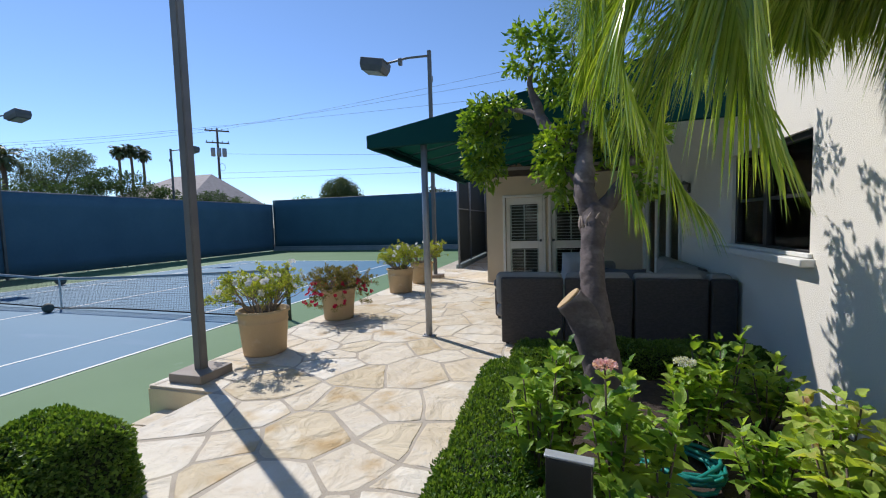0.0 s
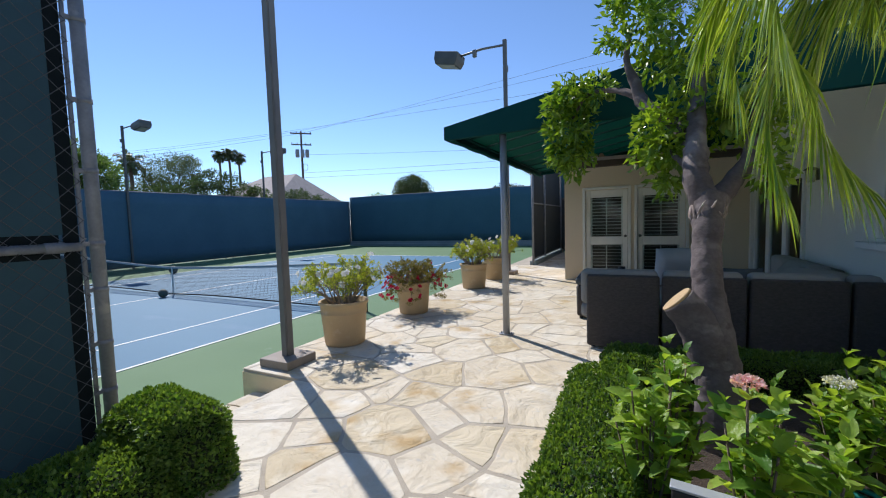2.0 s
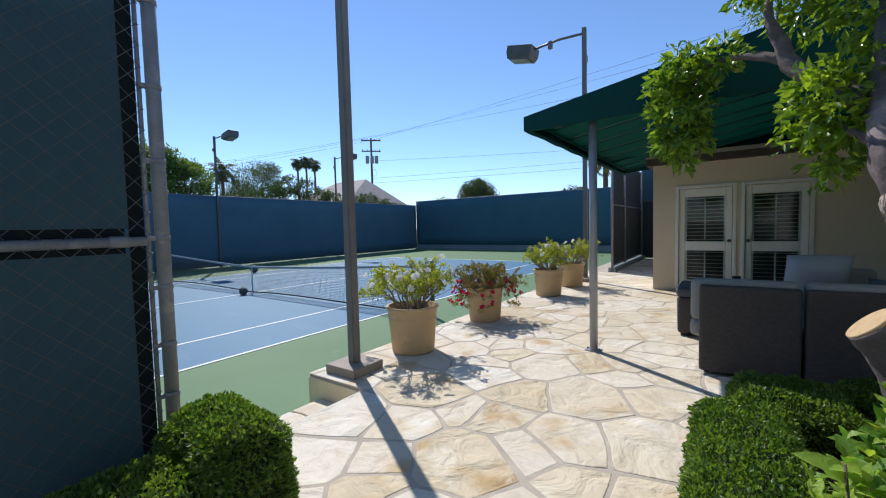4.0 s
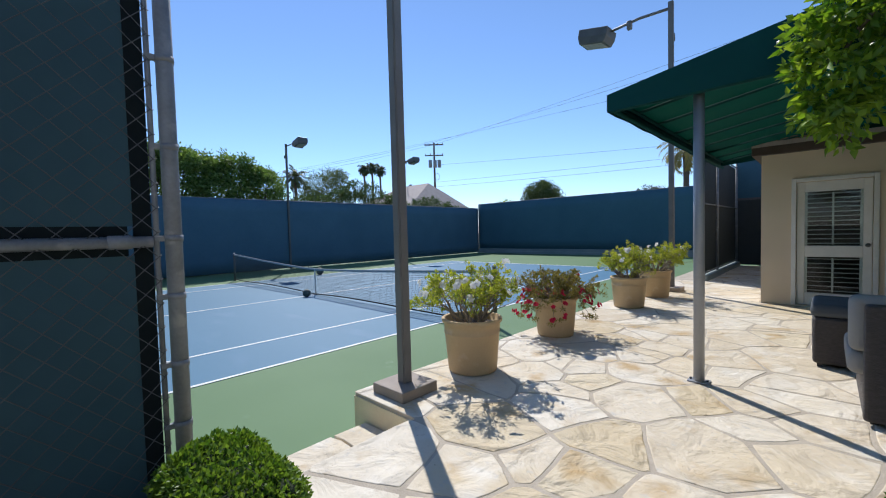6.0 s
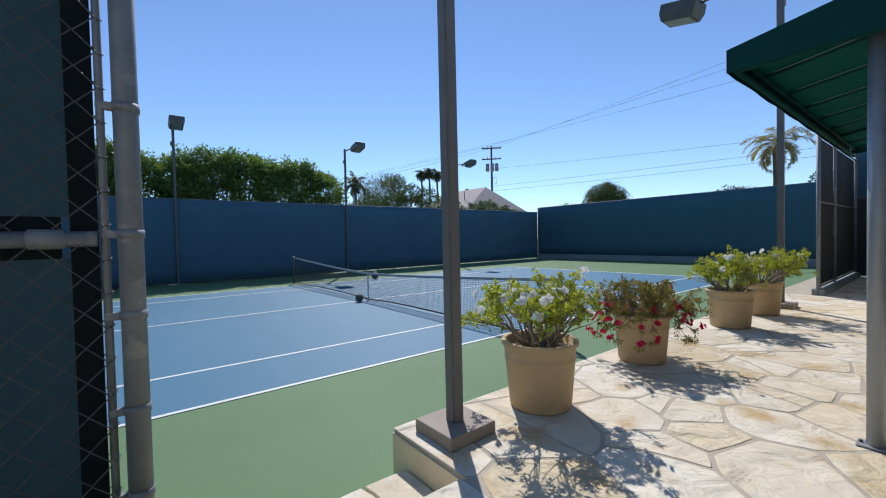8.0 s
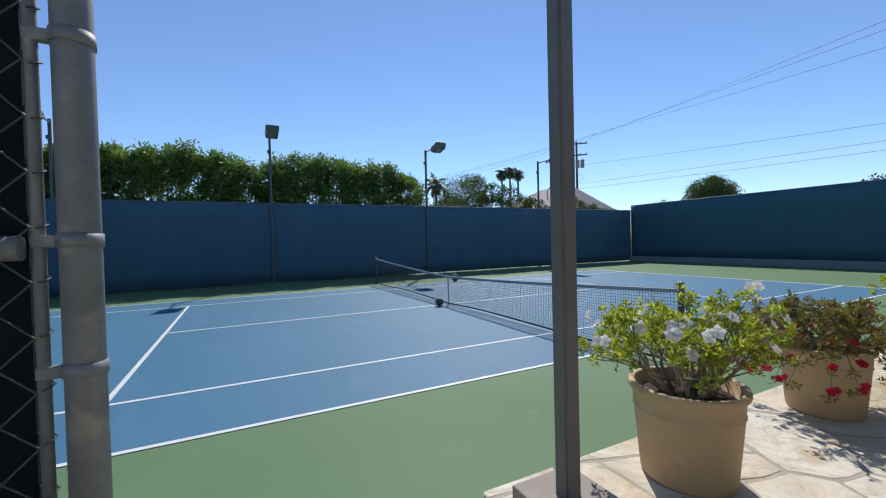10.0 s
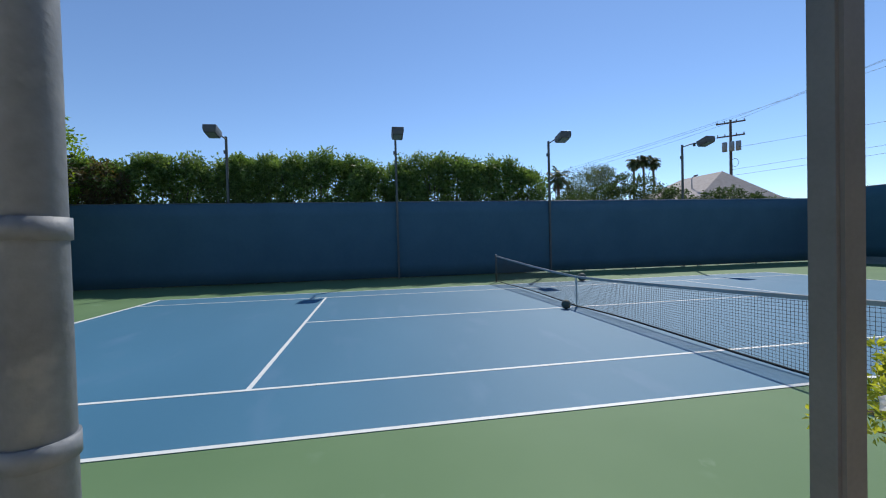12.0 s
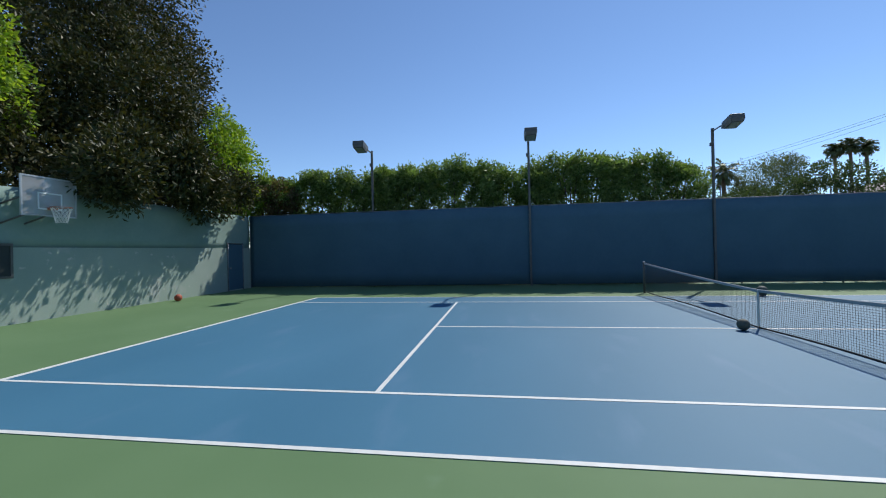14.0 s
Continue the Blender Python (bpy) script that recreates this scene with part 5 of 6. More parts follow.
# ---- palm by the wall ----
def frond_arrays(rng, base, az, el, length, bend, leaflet=0.42, pairs=46, width=0.02, swept=0.0):
    """Arching frond: points on its rib, and leaflets to both sides as arrays; swept leaflets lie along the rib and hang."""
    pts, p = [], np.array(base, float)
    n = 26
    for i in range(n + 1):
        pts.append(p.copy())
        e = el - bend * (i / n) ** 1.3
        p = p + length / n * np.array([math.cos(az) * math.cos(e), math.sin(az) * math.cos(e), math.sin(e)])
    pts = np.array(pts)
    vs, fs = [], []
    for k in range(pairs):
        t = 0.1 + 0.89 * k / (pairs - 1)
        x = t * n
        i = min(int(x), n - 1)
        c = pts[i] + (pts[i + 1] - pts[i]) * (x - i)
        along = unit(pts[i + 1] - pts[i])
        side0 = unit(np.cross(along, [0, 0, 1.0]))
        ln = leaflet * (0.35 + 0.65 * math.sin(math.pi * min(1, 0.15 + 0.85 * t) ** 0.9)) * rng.uniform(0.8, 1.15)
        for s in (1, -1):
            w = unit(along * (0.75 + 0.5 * t + 0.55 * swept) + s * side0 * (1.0 - 0.35 * t) * (1 - 0.35 * swept * rng.random()) + np.array([0, 0, rng.uniform(-0.55, 0.45)]))
            nn = unit(np.cross(w, along) + rng.normal(0, 0.35 * swept, 3))
            wd = unit(np.cross(w, nn)) * width * 0.5
            drop = np.array([0, 0, -1.0]) * ln * rng.uniform(0.05 + 0.1 * swept, 0.45 + 0.3 * swept)
            b0 = len(vs)
            for u, fat in ((0.0, 0.5), (0.3, 1.0), (0.65, 0.85)):
                q = c + w * ln * u + drop * u * u
                vs += [q - wd * fat, q + wd * fat]
            vs.append(c + w * ln * 0.97 + drop)
            fs += [[b0, b0 + 1, b0 + 3], [b0, b0 + 3, b0 + 2], [b0 + 2, b0 + 3, b0 + 5], [b0 + 2, b0 + 5, b0 + 4], [b0 + 4, b0 + 5, b0 + 6]]
    return pts, vs, fs


def palm(name, loc, trunk_h, trunk_r, fronds, length, label, seed, leaf_mat, leaflet=0.42, pairs=46, width=0.02, bend=(1.2, 2.1), els=(-0.1, 1.2), trunk_mat=None, azs=None, group="", swept=0.0):
    rng = np.random.default_rng(seed)
    pl = thing(name, loc, label, "palm tree", group)
    bm = bmesh.new()
    rings = [(0.03 * math.sin(i), 0.03 * math.cos(i * 1.3), trunk_h * i / 12) for i in range(13)]
    tube(bm, rings, [trunk_r * (1.25 - 0.3 * i / 12 + 0.06 * (i % 2)) for i in range(13)], 12)
    part("trunk", bm, trunk_mat or M["trunk_far"], pl)
    vs, fs = [], []
    rb = bmesh.new()
    for k in range(fronds):
        az, el = azs[k % len(azs)][:2] if azs else (2 * math.pi * k / fronds + rng.uniform(-0.2, 0.2), els[0] + (els[1] - els[0]) * ((k * 0.618) % 1))
        pts, v, f = frond_arrays(rng, (0.02 * math.cos(az), 0.02 * math.sin(az), trunk_h), az, el, (azs[k % len(azs)][3] if azs else length * rng.uniform(0.85, 1.1)), (azs[k % len(azs)][2] if azs else rng.uniform(*bend)), leaflet, pairs, width, swept)
        fs += [[i + len(vs) for i in q] for q in f]
        vs += v
        tube(rb, pts[::2], [0.014 * length / 2 * (1 - 0.85 * i / 13) for i in range(14)], 5)
    tagged(part("rib", rb, M["palm_dry"] if leaf_mat != "palm_leaf" else M["palm_leaf"], pl), kind="stuff")
    tagged(raw_mesh("fronds", np.array(vs), np.array(fs), M[leaf_mat], pl), "arching feather fronds", kind="stuff")
    return pl


FROND = []
rp = random.Random(5)
for az, el, bd, ln, n in ((3.62, -0.13, 2.4, 1.95, 2), (2.5, 0.45, 1.85, 1.9, 2), (2.9, 0.25, 1.75, 1.7, 2), (2.76, -0.15, 2.03, 2.0, 2), (1.75, 0.3, 2.0, 1.25, 3), (2.0, 0.35, 2.0, 1.45, 3), (1.9, 0.05, 1.9, 1.1, 2), (1.5, 0.2, 2.0, 1.1, 4), (1.35, 0.0, 2.0, 1.0, 3), (3.8, 0.4, 2.0, 1.5, 1), (3.4, 0.2, 2.0, 1.8, 3), (3.2, 0.5, 2.1, 1.7, 3), (2.95, 0.0, 2.2, 2.0, 2), (2.6, 0.7, 2.0, 1.5, 1), (2.3, 0.3, 2.1, 1.25, 3), (3.5, 0.75, 1.9, 1.7, 2), (3.0, 0.65, 1.8, 1.6, 2)):
    FROND += [(az + rp.uniform(-0.22, 0.22), el + rp.uniform(-0.12, 0.2), bd + rp.uniform(-0.25, 0.15), ln * rp.uniform(0.85, 1.05)) for k in range(n)]
palm("palm_tree", (12.97, -4.7, P), 2.92, 0.08, len(FROND), 2.0, "feathery palm arching down beside the house wall", 52, "palm_leaf", pairs=120, leaflet=0.46, width=0.0095, azs=FROND, swept=1.0)


# ---- potted plants ----
def petal_flower(bm, c, n, size, rng):
    n = Vector(n).normalized()
    s = n.cross(Vector((0.3, 0.2, 1))).normalized()
    u = n.cross(s)
    for k in range(10):
        a = 2 * math.pi * k / 5 + 0.6 * (k // 5) + rng.uniform(-0.2, 0.2)
        r = size * (1.0 if k < 5 else 0.62)
        d = (math.cos(a) * s + math.sin(a) * u)
        w = n.cross(d) * r * 0.42
        p = Vector(c)
        vs = [bm.verts.new(q) for q in (p, p + d * r * 0.6 + w + n * r * 0.25, p + d * r + n * r * (0.3 if k < 5 else 0.8), p + d * r * 0.6 - w + n * r * 0.25)]
        bm.faces.new(vs)


def potted_plant(loc, seed, label, leaf_mat, flower_mat, nflow, crown, trail=False, leaf=0.031, stems=16, rz=0, clump_n=60, pot_scale=1.0, per=20):
    rng, nr = random.Random(seed), np.random.default_rng(seed)
    pp = thing("potted_plant", loc, label, "potted plant", "potted plants along the court", rz=rz)
    s = pot_scale
    prof = [(0.2, 0), (0.225, 0.004), (0.232, 0.02), (0.262, 0.36), (0.268, 0.37), (0.268, 0.376), (0.264, 0.384), (0.268, 0.46), (0.285, 0.468), (0.29, 0.478), (0.29, 0.497), (0.284, 0.505), (0.262, 0.505), (0.255, 0.498), (0.247, 0.42)]
    pot = part("pot", lathe([(r * s, z * s) for r, z in prof], 48), M["pot"], pp, "buff round terracotta tub")
    part("soil", lathe([(0.01, 0.425 * s), (0.235 * s, 0.43 * s), (0.23 * s, 0.44 * s), (0.1, 0.452 * s), (0.01, 0.455 * s)], 24), M["soil"], pp)
    st = bmesh.new()
    cx, cz, cr, ch = crown
    tips = []

    def wander(a, b, n, j):
        return [a.lerp(b, i / n) + (Vector((rng.uniform(-j, j), rng.uniform(-j, j), rng.uniform(-j, j) * 0.6)) if 0 < i < n else Vector()) for i in range(n + 1)]

    for k in range(stems):
        # crooked grey stems that fork twice, with leaf tufts at the ends only
        a = 2 * math.pi * k / stems * 2.4 + rng.uniform(-0.3, 0.3)
        r = cr * rng.uniform(0.3, 0.95)
        end = Vector((cx + math.cos(a) * r, math.sin(a) * r, cz + ch * rng.uniform(-0.2, 0.75) * (1.15 - r / cr * 0.55)))
        b = Vector((math.cos(a) * 0.1, math.sin(a) * 0.1, 0.44 * s))
        main = wander(b, b.lerp(end, 0.72), 4, 0.022)
        tube(st, main, [0.014, 0.011, 0.009, 0.007, 0.006], 6)
        for q in range(5):
            t2 = end + Vector((rng.uniform(-1, 1), rng.uniform(-1, 1), rng.uniform(-0.7, 0.8))) * 0.16
            tw = wander(main[rng.choice((2, 3, 4, 4))], t2, 3, 0.014)
            tube(st, tw, [0.0045, 0.0035, 0.003, 0.002], 4)
            tips += [t2, tw[2]] if rng.random() < 0.6 else [t2]
    tall = Vector((cx + 0.06, -0.05, cz + ch * 1.12))
    tube(st, wander(Vector((cx, 0, cz)), tall, 4, 0.015), [0.006, 0.005, 0.004, 0.003, 0.002], 4)
    tips += [tall, tall - Vector((0.02, 0, 0.05))]
    if trail:
        for k in range(26):
            a = rng.uniform(0, 2 * math.pi)
            e = Vector((math.cos(a) * rng.uniform(0.32, 0.5), math.sin(a) * rng.uniform(0.32, 0.5), 0.5 * s - rng.uniform(0.0, 0.28)))
            o = Vector((math.cos(a) * 0.27, math.sin(a) * 0.27, 0.53 * s))
            tube(st, [(math.cos(a) * 0.1, math.sin(a) * 0.1, 0.46 * s), o, e], [0.004, 0.003, 0.002], 4)
            tips += [o, e, o.lerp(e, 0.5)]
    tagged(part("stem", st, M["root_wood"], pp, "bare crooked grey stems"), kind="stuff")
    tp = np.array([tuple(t) for t in tips])
    tp = np.concatenate([tp, tp[nr.integers(0, len(tp), clump_n)] + nr.normal(0, 0.03, (clump_n, 3))])
    u = unit(nr.normal(size=(len(tp), per, 3)) + np.array([0, 0, 0.35]))
    q = tp[:, None] + u * 0.02 * nr.random((len(tp), per, 1)) - np.array([0, 0, 0.02]) * nr.random((len(tp), per, 1))
    v, f = leaf_arrays(nr, q.reshape(-1, 3), (u + np.array([0, 0, 0.3])).reshape(-1, 3), leaf, aspect=0.4, spread=0.3)
    tagged(raw_mesh("foliage", v, f, M[leaf_mat], pp), "small leaves in tufts", kind="stuff")
    for k in range(nflow):
        t = tips[rng.randrange(len(tips))]
        if trail and rng.random() < 0.97:
            t = tips[-1 - rng.randrange(78)]
        out = Vector((t.x - cx, t.y, 0.12)).normalized()
        bm = bmesh.new()
        for q in range(2):
            petal_flower(bm, t + out * 0.07 + Vector((0, 0, 0.03)) + Vector((rng.uniform(-0.02, 0.02), rng.uniform(-0.02, 0.02), rng.uniform(-0.015, 0.03))), out + Vector((rng.uniform(-0.5, 0.5), rng.uniform(-0.5, 0.5), rng.uniform(-0.1, 0.6))), 0.036 if not trail else 0.029, rng)
        part("flower", bm, M[flower_mat], pp)
    return pp


potted_plant((8.3, -2.87, P), 61, "white azalea in a buff terracotta tub", "azalea_leaf", "white_petal", 30, (0.0, 0.72, 0.48, 0.25), stems=24, clump_n=190)
potted_plant((8.29, -1.22, P), 62, "red trailing bougainvillea in a buff terracotta tub", "red_leaf", "red_petal", 110, (0.0, 0.57, 0.52, 0.19), trail=True, leaf=0.03, stems=28, clump_n=260, pot_scale=0.95)
potted_plant((8.37, 1.14, P), 63, "white azalea in a wide terracotta tub", "azalea_leaf", "white_petal", 16, (0.0, 0.72, 0.45, 0.27), stems=24, clump_n=190)
potted_plant((8.4, 2.45, P), 64, "white-flowering shrub in a terracotta tub by the light pole", "azalea_leaf", "white_petal", 16, (0.14, 0.72, 0.48, 0.26), stems=24, clump_n=190)


# ---- trees and houses round about ----
def leaf_mass(name, loc, blobs, label, category, leaf_mat, leaf, per, clump, seed, trunk=None, shell=0.55, aspect=0.55, kind="", group=""):
    """A tree or shrub: blobs of (centre, radii, clump count), with trunk and limbs reaching into them."""
    rng = np.random.default_rng(seed)
    tr = thing(name, loc, label, category, group, kind)
    if trunk:
        bm = bmesh.new()
        r0, h0 = trunk
        limb(bm, [(0, 0, 0), (0.1, 0.05, h0 * 0.5), (0, 0, h0)], [r0 * 1.2, r0, r0 * 0.85], 10, 0.05, seed)
        for c, r, n in blobs[:9]:
            limb(bm, [(0, 0, h0 * 0.85), (c[0] * 0.5, c[1] * 0.5, (h0 + c[2]) * 0.5), c], [r0 * 0.6, r0 * 0.35, r0 * 0.1], 7, 0.05, seed)
        part("trunk", bm, M["bark"], tr)
    ps, as_ = [], []
    for c, r, n in blobs:
        q, a = clumps(rng, c, r, n, clump, per, shell)
        ps.append(q)
        as_.append(a)
    v, f = leaf_arrays(rng, np.concatenate(ps), np.concatenate(as_), leaf, aspect=aspect, spread=0.7)
    tagged(raw_mesh("crown", v, f, M[leaf_mat], tr), kind="stuff")
    return tr


# tall ficus screen behind the west fence: one shrub after another
rs = random.Random(71)
y = -17.2
while y < 3.3:
    top = 5.72 + rs.uniform(-0.45, 0.3) - 0.02 * (y + 17)
    bl_ = []
    for k in range(5):
        bl_.append(((rs.uniform(-0.35, 0.35), rs.uniform(-0.5, 0.5), 1.0 + (top - 1.6) * k / 4.0), (0.95, 0.95, 0.85), 44))
    for k in range(7):
        bl_.append(((rs.uniform(-0.5, 0.5), rs.uniform(-0.7, 0.7), top - rs.uniform(-0.1, 0.5)), (0.22, 0.22, 0.45), 7))
    leaf_mass("ficus_shrub", (WX - 1.65, y, 0), bl_, "tall green ficus shrub rising behind the court fence", "shrub", "ficus_leaf", 0.14, 46, 0.32, 700 + int(y * 10), trunk=(0.08, 2.5), group="ficus screen")
    y += rs.uniform(1.05, 1.35)
leaf_mass("brown_vine", (WX - 0.95, -16.5, 0), [((0, 0, 4.5), (0.6, 1.0, 1.0), 80), ((0.1, 0.3, 3.9), (0.45, 1.0, 0.5), 40)], "dry brown vine hanging behind the court corner", "vine", "dry_leaf", 0.13, 22, 0.28, 73, trunk=(0.05, 3.5))
# low creepers and shrubs over the fence further on
y = 5.2
while y < 19.5:
    h = 4.5 + 0.35 * math.sin(y * 0.9) + (0.55 if 8.5 < y < 12.5 else 0) - 0.03 * (y - 5)
    leaf_mass("creeper_shrub", (WX - 1.2, y, 0), [((0, 0, 2.6), (0.7, 0.8, 1.2), 26), ((0, 0.1, h - 0.75), (0.75, 0.8, 0.6), 40)], "low dark green creeper spilling over the fence top", "shrub", "creeper_leaf", 0.11, 40, 0.26, 900 + int(y * 10), trunk=(0.05, 2.0), group="fence creepers")
    y += 1.15

# south-west trees
over = [((-1.0, 6.6, 4.5), (0.8, 0.7, 0.7), 34)] + [((-3.0 + 1.25 * k, 6.4 + 0.5 * math.sin(k * 2.1), 4.7 + 0.6 * math.sin(k * 1.7)), (1.0, 0.9, 0.85), 58) for k in range(3, 7)]
leaf_mass("magnolia_tree", (-6.6, -23.3, 0), [((0, 0, 9.5), (5.6, 4.4, 5.5), 520), ((-2.2, 1.0, 6.4), (3.0, 3.2, 2.8), 240), ((3.0, 0.6, 7.0), (4.0, 3.2, 4.0), 280), ((-1.0, 0.2, 14.2), (4.2, 3.6, 3.2), 240), ((-3.2, 0.5, 11), (3.4, 3.0, 3.4), 230), ((-0.6, 2.6, 5.4), (3.0, 2.4, 2.0), 190), ((4.5, 2.4, 5.0), (3.6, 2.6, 2.4), 170), ((1.0, 3.0, 8.0), (3.4, 2.2, 3.0), 170)] + over,
          "huge dark green magnolia tree overhanging the south wall", "tree", "dark_leaf", 0.19, 62, 0.62, 74, trunk=(0.4, 4.0), shell=0.3, aspect=0.45)
leaf_mass("ficus_tree", (-11.0, -19.0, 0), [((0.3, 0.2, 5.4), (1.7, 1.5, 2.2), 190), ((0.6, 0.2, 7.3), (1.1, 1.0, 1.2), 70), ((0.9, 0.7, 4.3), (1.5, 1.2, 0.9), 90), ((1.8, 0.5, 6.4), (1.2, 0.9, 1.5), 80), ((1.4, 0.3, 8.3), (0.7, 0.7, 0.8), 26)], "bright green young ficus tree in the court corner", "tree", "ficus_bright", 0.17, 30, 0.34, 75, trunk=(0.12, 3.0), shell=0.3)
leaf_mass("ficus_tree", (-0.6, -20.0, 0), [((0, 0, 7.0), (1.4, 1.3, 1.9), 150), ((0.2, 0, 8.6), (1.1, 1.1, 1.2), 60)], "bright green tree beside the dark magnolia", "tree", "ficus_bright", 0.17, 30, 0.34, 76, trunk=(0.14, 3.0), shell=0.3)

# west distance
leaf_mass("eucalyptus_tree", (-31, 18.2, 0), [((0, 0, 7.2), (2.4, 2.6, 2.0), 150), ((-0.5, 1.9, 8.4), (1.5, 1.5, 1.2), 75), ((0.3, -1.8, 6.0), (1.6, 1.6, 1.5), 85), ((0.4, 2.6, 6.0), (1.2, 1.3, 1.5), 60)], "loose grey-green eucalyptus tree beyond the fence", "tree", "euc_leaf", 0.17, 46, 0.55, 77, trunk=(0.22, 4.5), shell=0.3, aspect=0.35)
palm("palm_tree", (-30.5, 14.6, 0), 8.0, 0.16, 26, 1.5, "fan palm standing beyond the court fence", 80, "palm_far", leaflet=0.55, pairs=16, width=0.09, bend=(0.7, 1.6), els=(-0.7, 1.4), group="far palms")
for i, (px, py, h) in enumerate(((-47.4, 35.6, 13.0), (-47.0, 37.0, 13.4), (-46.6, 38.4, 13.0))):
    palm("palm_tree", (px, py, 0), h, 0.16, 26, 1.2, "tall fan palm far beyond the court", 81 + i, "palm_far", leaflet=0.6, pairs=14, width=0.11, bend=(0.7, 1.6), els=(-0.8, 1.4), group="far palms")
leaf_mass("round_tree", (-19.0, 46.0, 0), [((0, 0, 6.9), (2.6, 2.5, 1.7), 420), ((-1.6, 0, 6.0), (1.7, 1.5, 1.2), 130), ((1.9, 0, 5.8), (1.7, 1.5, 1.2), 130), ((0.4, 0, 8.0), (1.2, 1.2, 0.7), 60)], "dark rounded tree beyond the north fence", "tree", "round_leaf", 0.2, 24, 0.45, 84, trunk=(0.25, 3.0), shell=0.2)
leaf_mass("far_shrub", (-24, 44, 0), [((0, 0, 5.0), (1.9, 1.6, 1.3), 60), ((2.2, 0, 3.9), (1.5, 1.5, 1.1), 40), ((-2.4, 0, 4.0), (1.2, 1.2, 1.2), 30)], "bright green shrub beyond the north fence", "shrub", "ficus_bright", 0.2, 22, 0.4, 85, trunk=(0.15, 2.5))
leaf_mass("far_shrub", (-33, 42, 0), [((0, 0, 4.6), (2.2, 1.9, 1.7), 60), ((2.6, 0, 4.2), (1.6, 1.6, 1.2), 40)], "green trees far behind the fence corner", "shrub", "ficus_leaf", 0.22, 22, 0.42, 86, trunk=(0.15, 2.5))
leaf_mass("far_shrub", (-2.8, 40, 0), [((0, 0, 4.9), (1.7, 1.5, 0.9), 150), ((1.6, 0, 4.6), (1.2, 1.3, 0.9), 100)], "dark green tree top above the north fence", "shrub", "dark_leaf", 0.2, 22, 0.4, 87, trunk=(0.15, 2.5))
leaf_mass("far_shrub", (4.6, 38, 0), [((0, 0, 5.0), (1.6, 1.5, 1.5), 60), ((1.8, 0, 5.4), (1.5, 1.4, 1.5), 50)], "grey-green tree behind the palm", "shrub", "euc_leaf", 0.2, 22, 0.4, 88, trunk=(0.15, 2.5))
palm("palm_tree", (0.9, 38.5, 0), 9.2, 0.24, 22, 3.0, "tall palm with pale drooping fronds beyond the awning", 89, "palm_dry", leaflet=0.8, pairs=26, width=0.07, bend=(1.6, 2.6), els=(-0.5, 1.2))

leaf_mass("eucalyptus_tree", (13.0, 17.3, 0), [((0, 0, 13.7), (1.7, 1.7, 2.2), 120), ((1.6, 0, 13.9), (1.8, 1.8, 2.4), 120), ((-0.6, 0, 11.9), (0.9, 0.9, 1.6), 40)], "shaggy dark eucalyptus rising behind the house roof", "tree", "ficus_leaf", 0.2, 26, 0.42, 95, trunk=(0.22, 7.0), shell=0.25, aspect=0.3)

# far house with a pitched roof
fh = thing("far_house", (-27.5, 27.5, 0), "house with weathered grey shingle roof beyond the fence", "house", rz=0)
part("wall", boxes((-5.5, -4, 0, 5.5, 5.5, 4.3)), M["stucco"], fh)
bm = bmesh.new()
e = [bm.verts.new(p) for p in ((-6.2, -4.8, 4.6), (6.2, -4.8, 4.6), (6.2, 6.3, 4.2), (-6.2, 6.3, 4.2))]
r_ = [bm.verts.new((-3.5, 2.4, 8.0)), bm.verts.new((1.8, 2.4, 8.0))]
for q in ((e[0], e[1], r_[1], r_[0]), (e[1], e[2], r_[1]), (e[2], e[3], r_[0], r_[1]), (e[3], e[0], r_[0]), (e[3], e[2], e[1], e[0])):
    bm.faces.new(q)
rf = part("roof", bm, M["roof"], fh)
part("vent_pipe", pipe((2.6, 1.0, 5.5), (2.6, 1.0, 7.0), 0.08), M["pole_dark"], rf)

# street lamps behind the fence
for lx, ly, h, rz in ((-26.0, 19.8, 6.6, -60), (-29, 13.6, 6.7, 200), (-25.5, 26.2, 7.2, -30)):
    sl = thing("street_lamp", (lx, ly, 0), "grey street lamp with a flat curved arm", "street lamp", "street lamps", rz=rz)
    part("pole", pipe((0, 0, 0), (0, 0, h), 0.07, 0.05, 8), M["galv"], sl)
    part("arm", tube(bmesh.new(), [(0, 0, h), (0.5, 0, h + 0.12), (1.3, 0, h + 0.1)], 0.035, 6), M["galv"], sl)
    part("lamp_head", boxes((1.2, -0.12, h + 0.02, 1.9, 0.12, h + 0.14), bevel=0.03), M["galv"], sl)

# utility pole and its lines
UP = Vector((-32.6, 38.0, 0))
up_ = thing("utility_pole", UP, "weathered wooden utility pole with grey transformers", "utility pole", rz=44)
part("pole", pipe((0, 0, 0), (0, 0, 15.4), 0.2, 0.13), M["creosote"], up_)
for h, w in ((15.0, 1.45), (13.4, 1.4)):
    if w > 0:
        arm_ = part("cross_arm", boxes((-w, -0.08, h, w, 0.08, h + 0.16), bevel=0.01), M["creosote"], up_)
        for k in (-0.92, -0.4, 0.4, 0.92):
            part("insulator", lathe([(0.05, h + 0.16), (0.07, h + 0.22), (0.04, h + 0.3), (0.06, h + 0.34), (0.02, h + 0.4)], 8), M["grey_box"], arm_).location = (k * w, 0, 0)
for k in (-0.6, 0.1, 0.75):
    part("transformer", pipe((k, -0.4, 11.6), (k, -0.4, 12.7), 0.27, seg=16), M["grey_box"], up_)
part("cable_coil", tube(bmesh.new(), [(0.4 + 0.35 * math.cos(a * 0.5), -0.25, 10.2 + 0.5 * math.sin(a * 0.5)) for a in range(26)], 0.02, 5), M["wire"], up_)


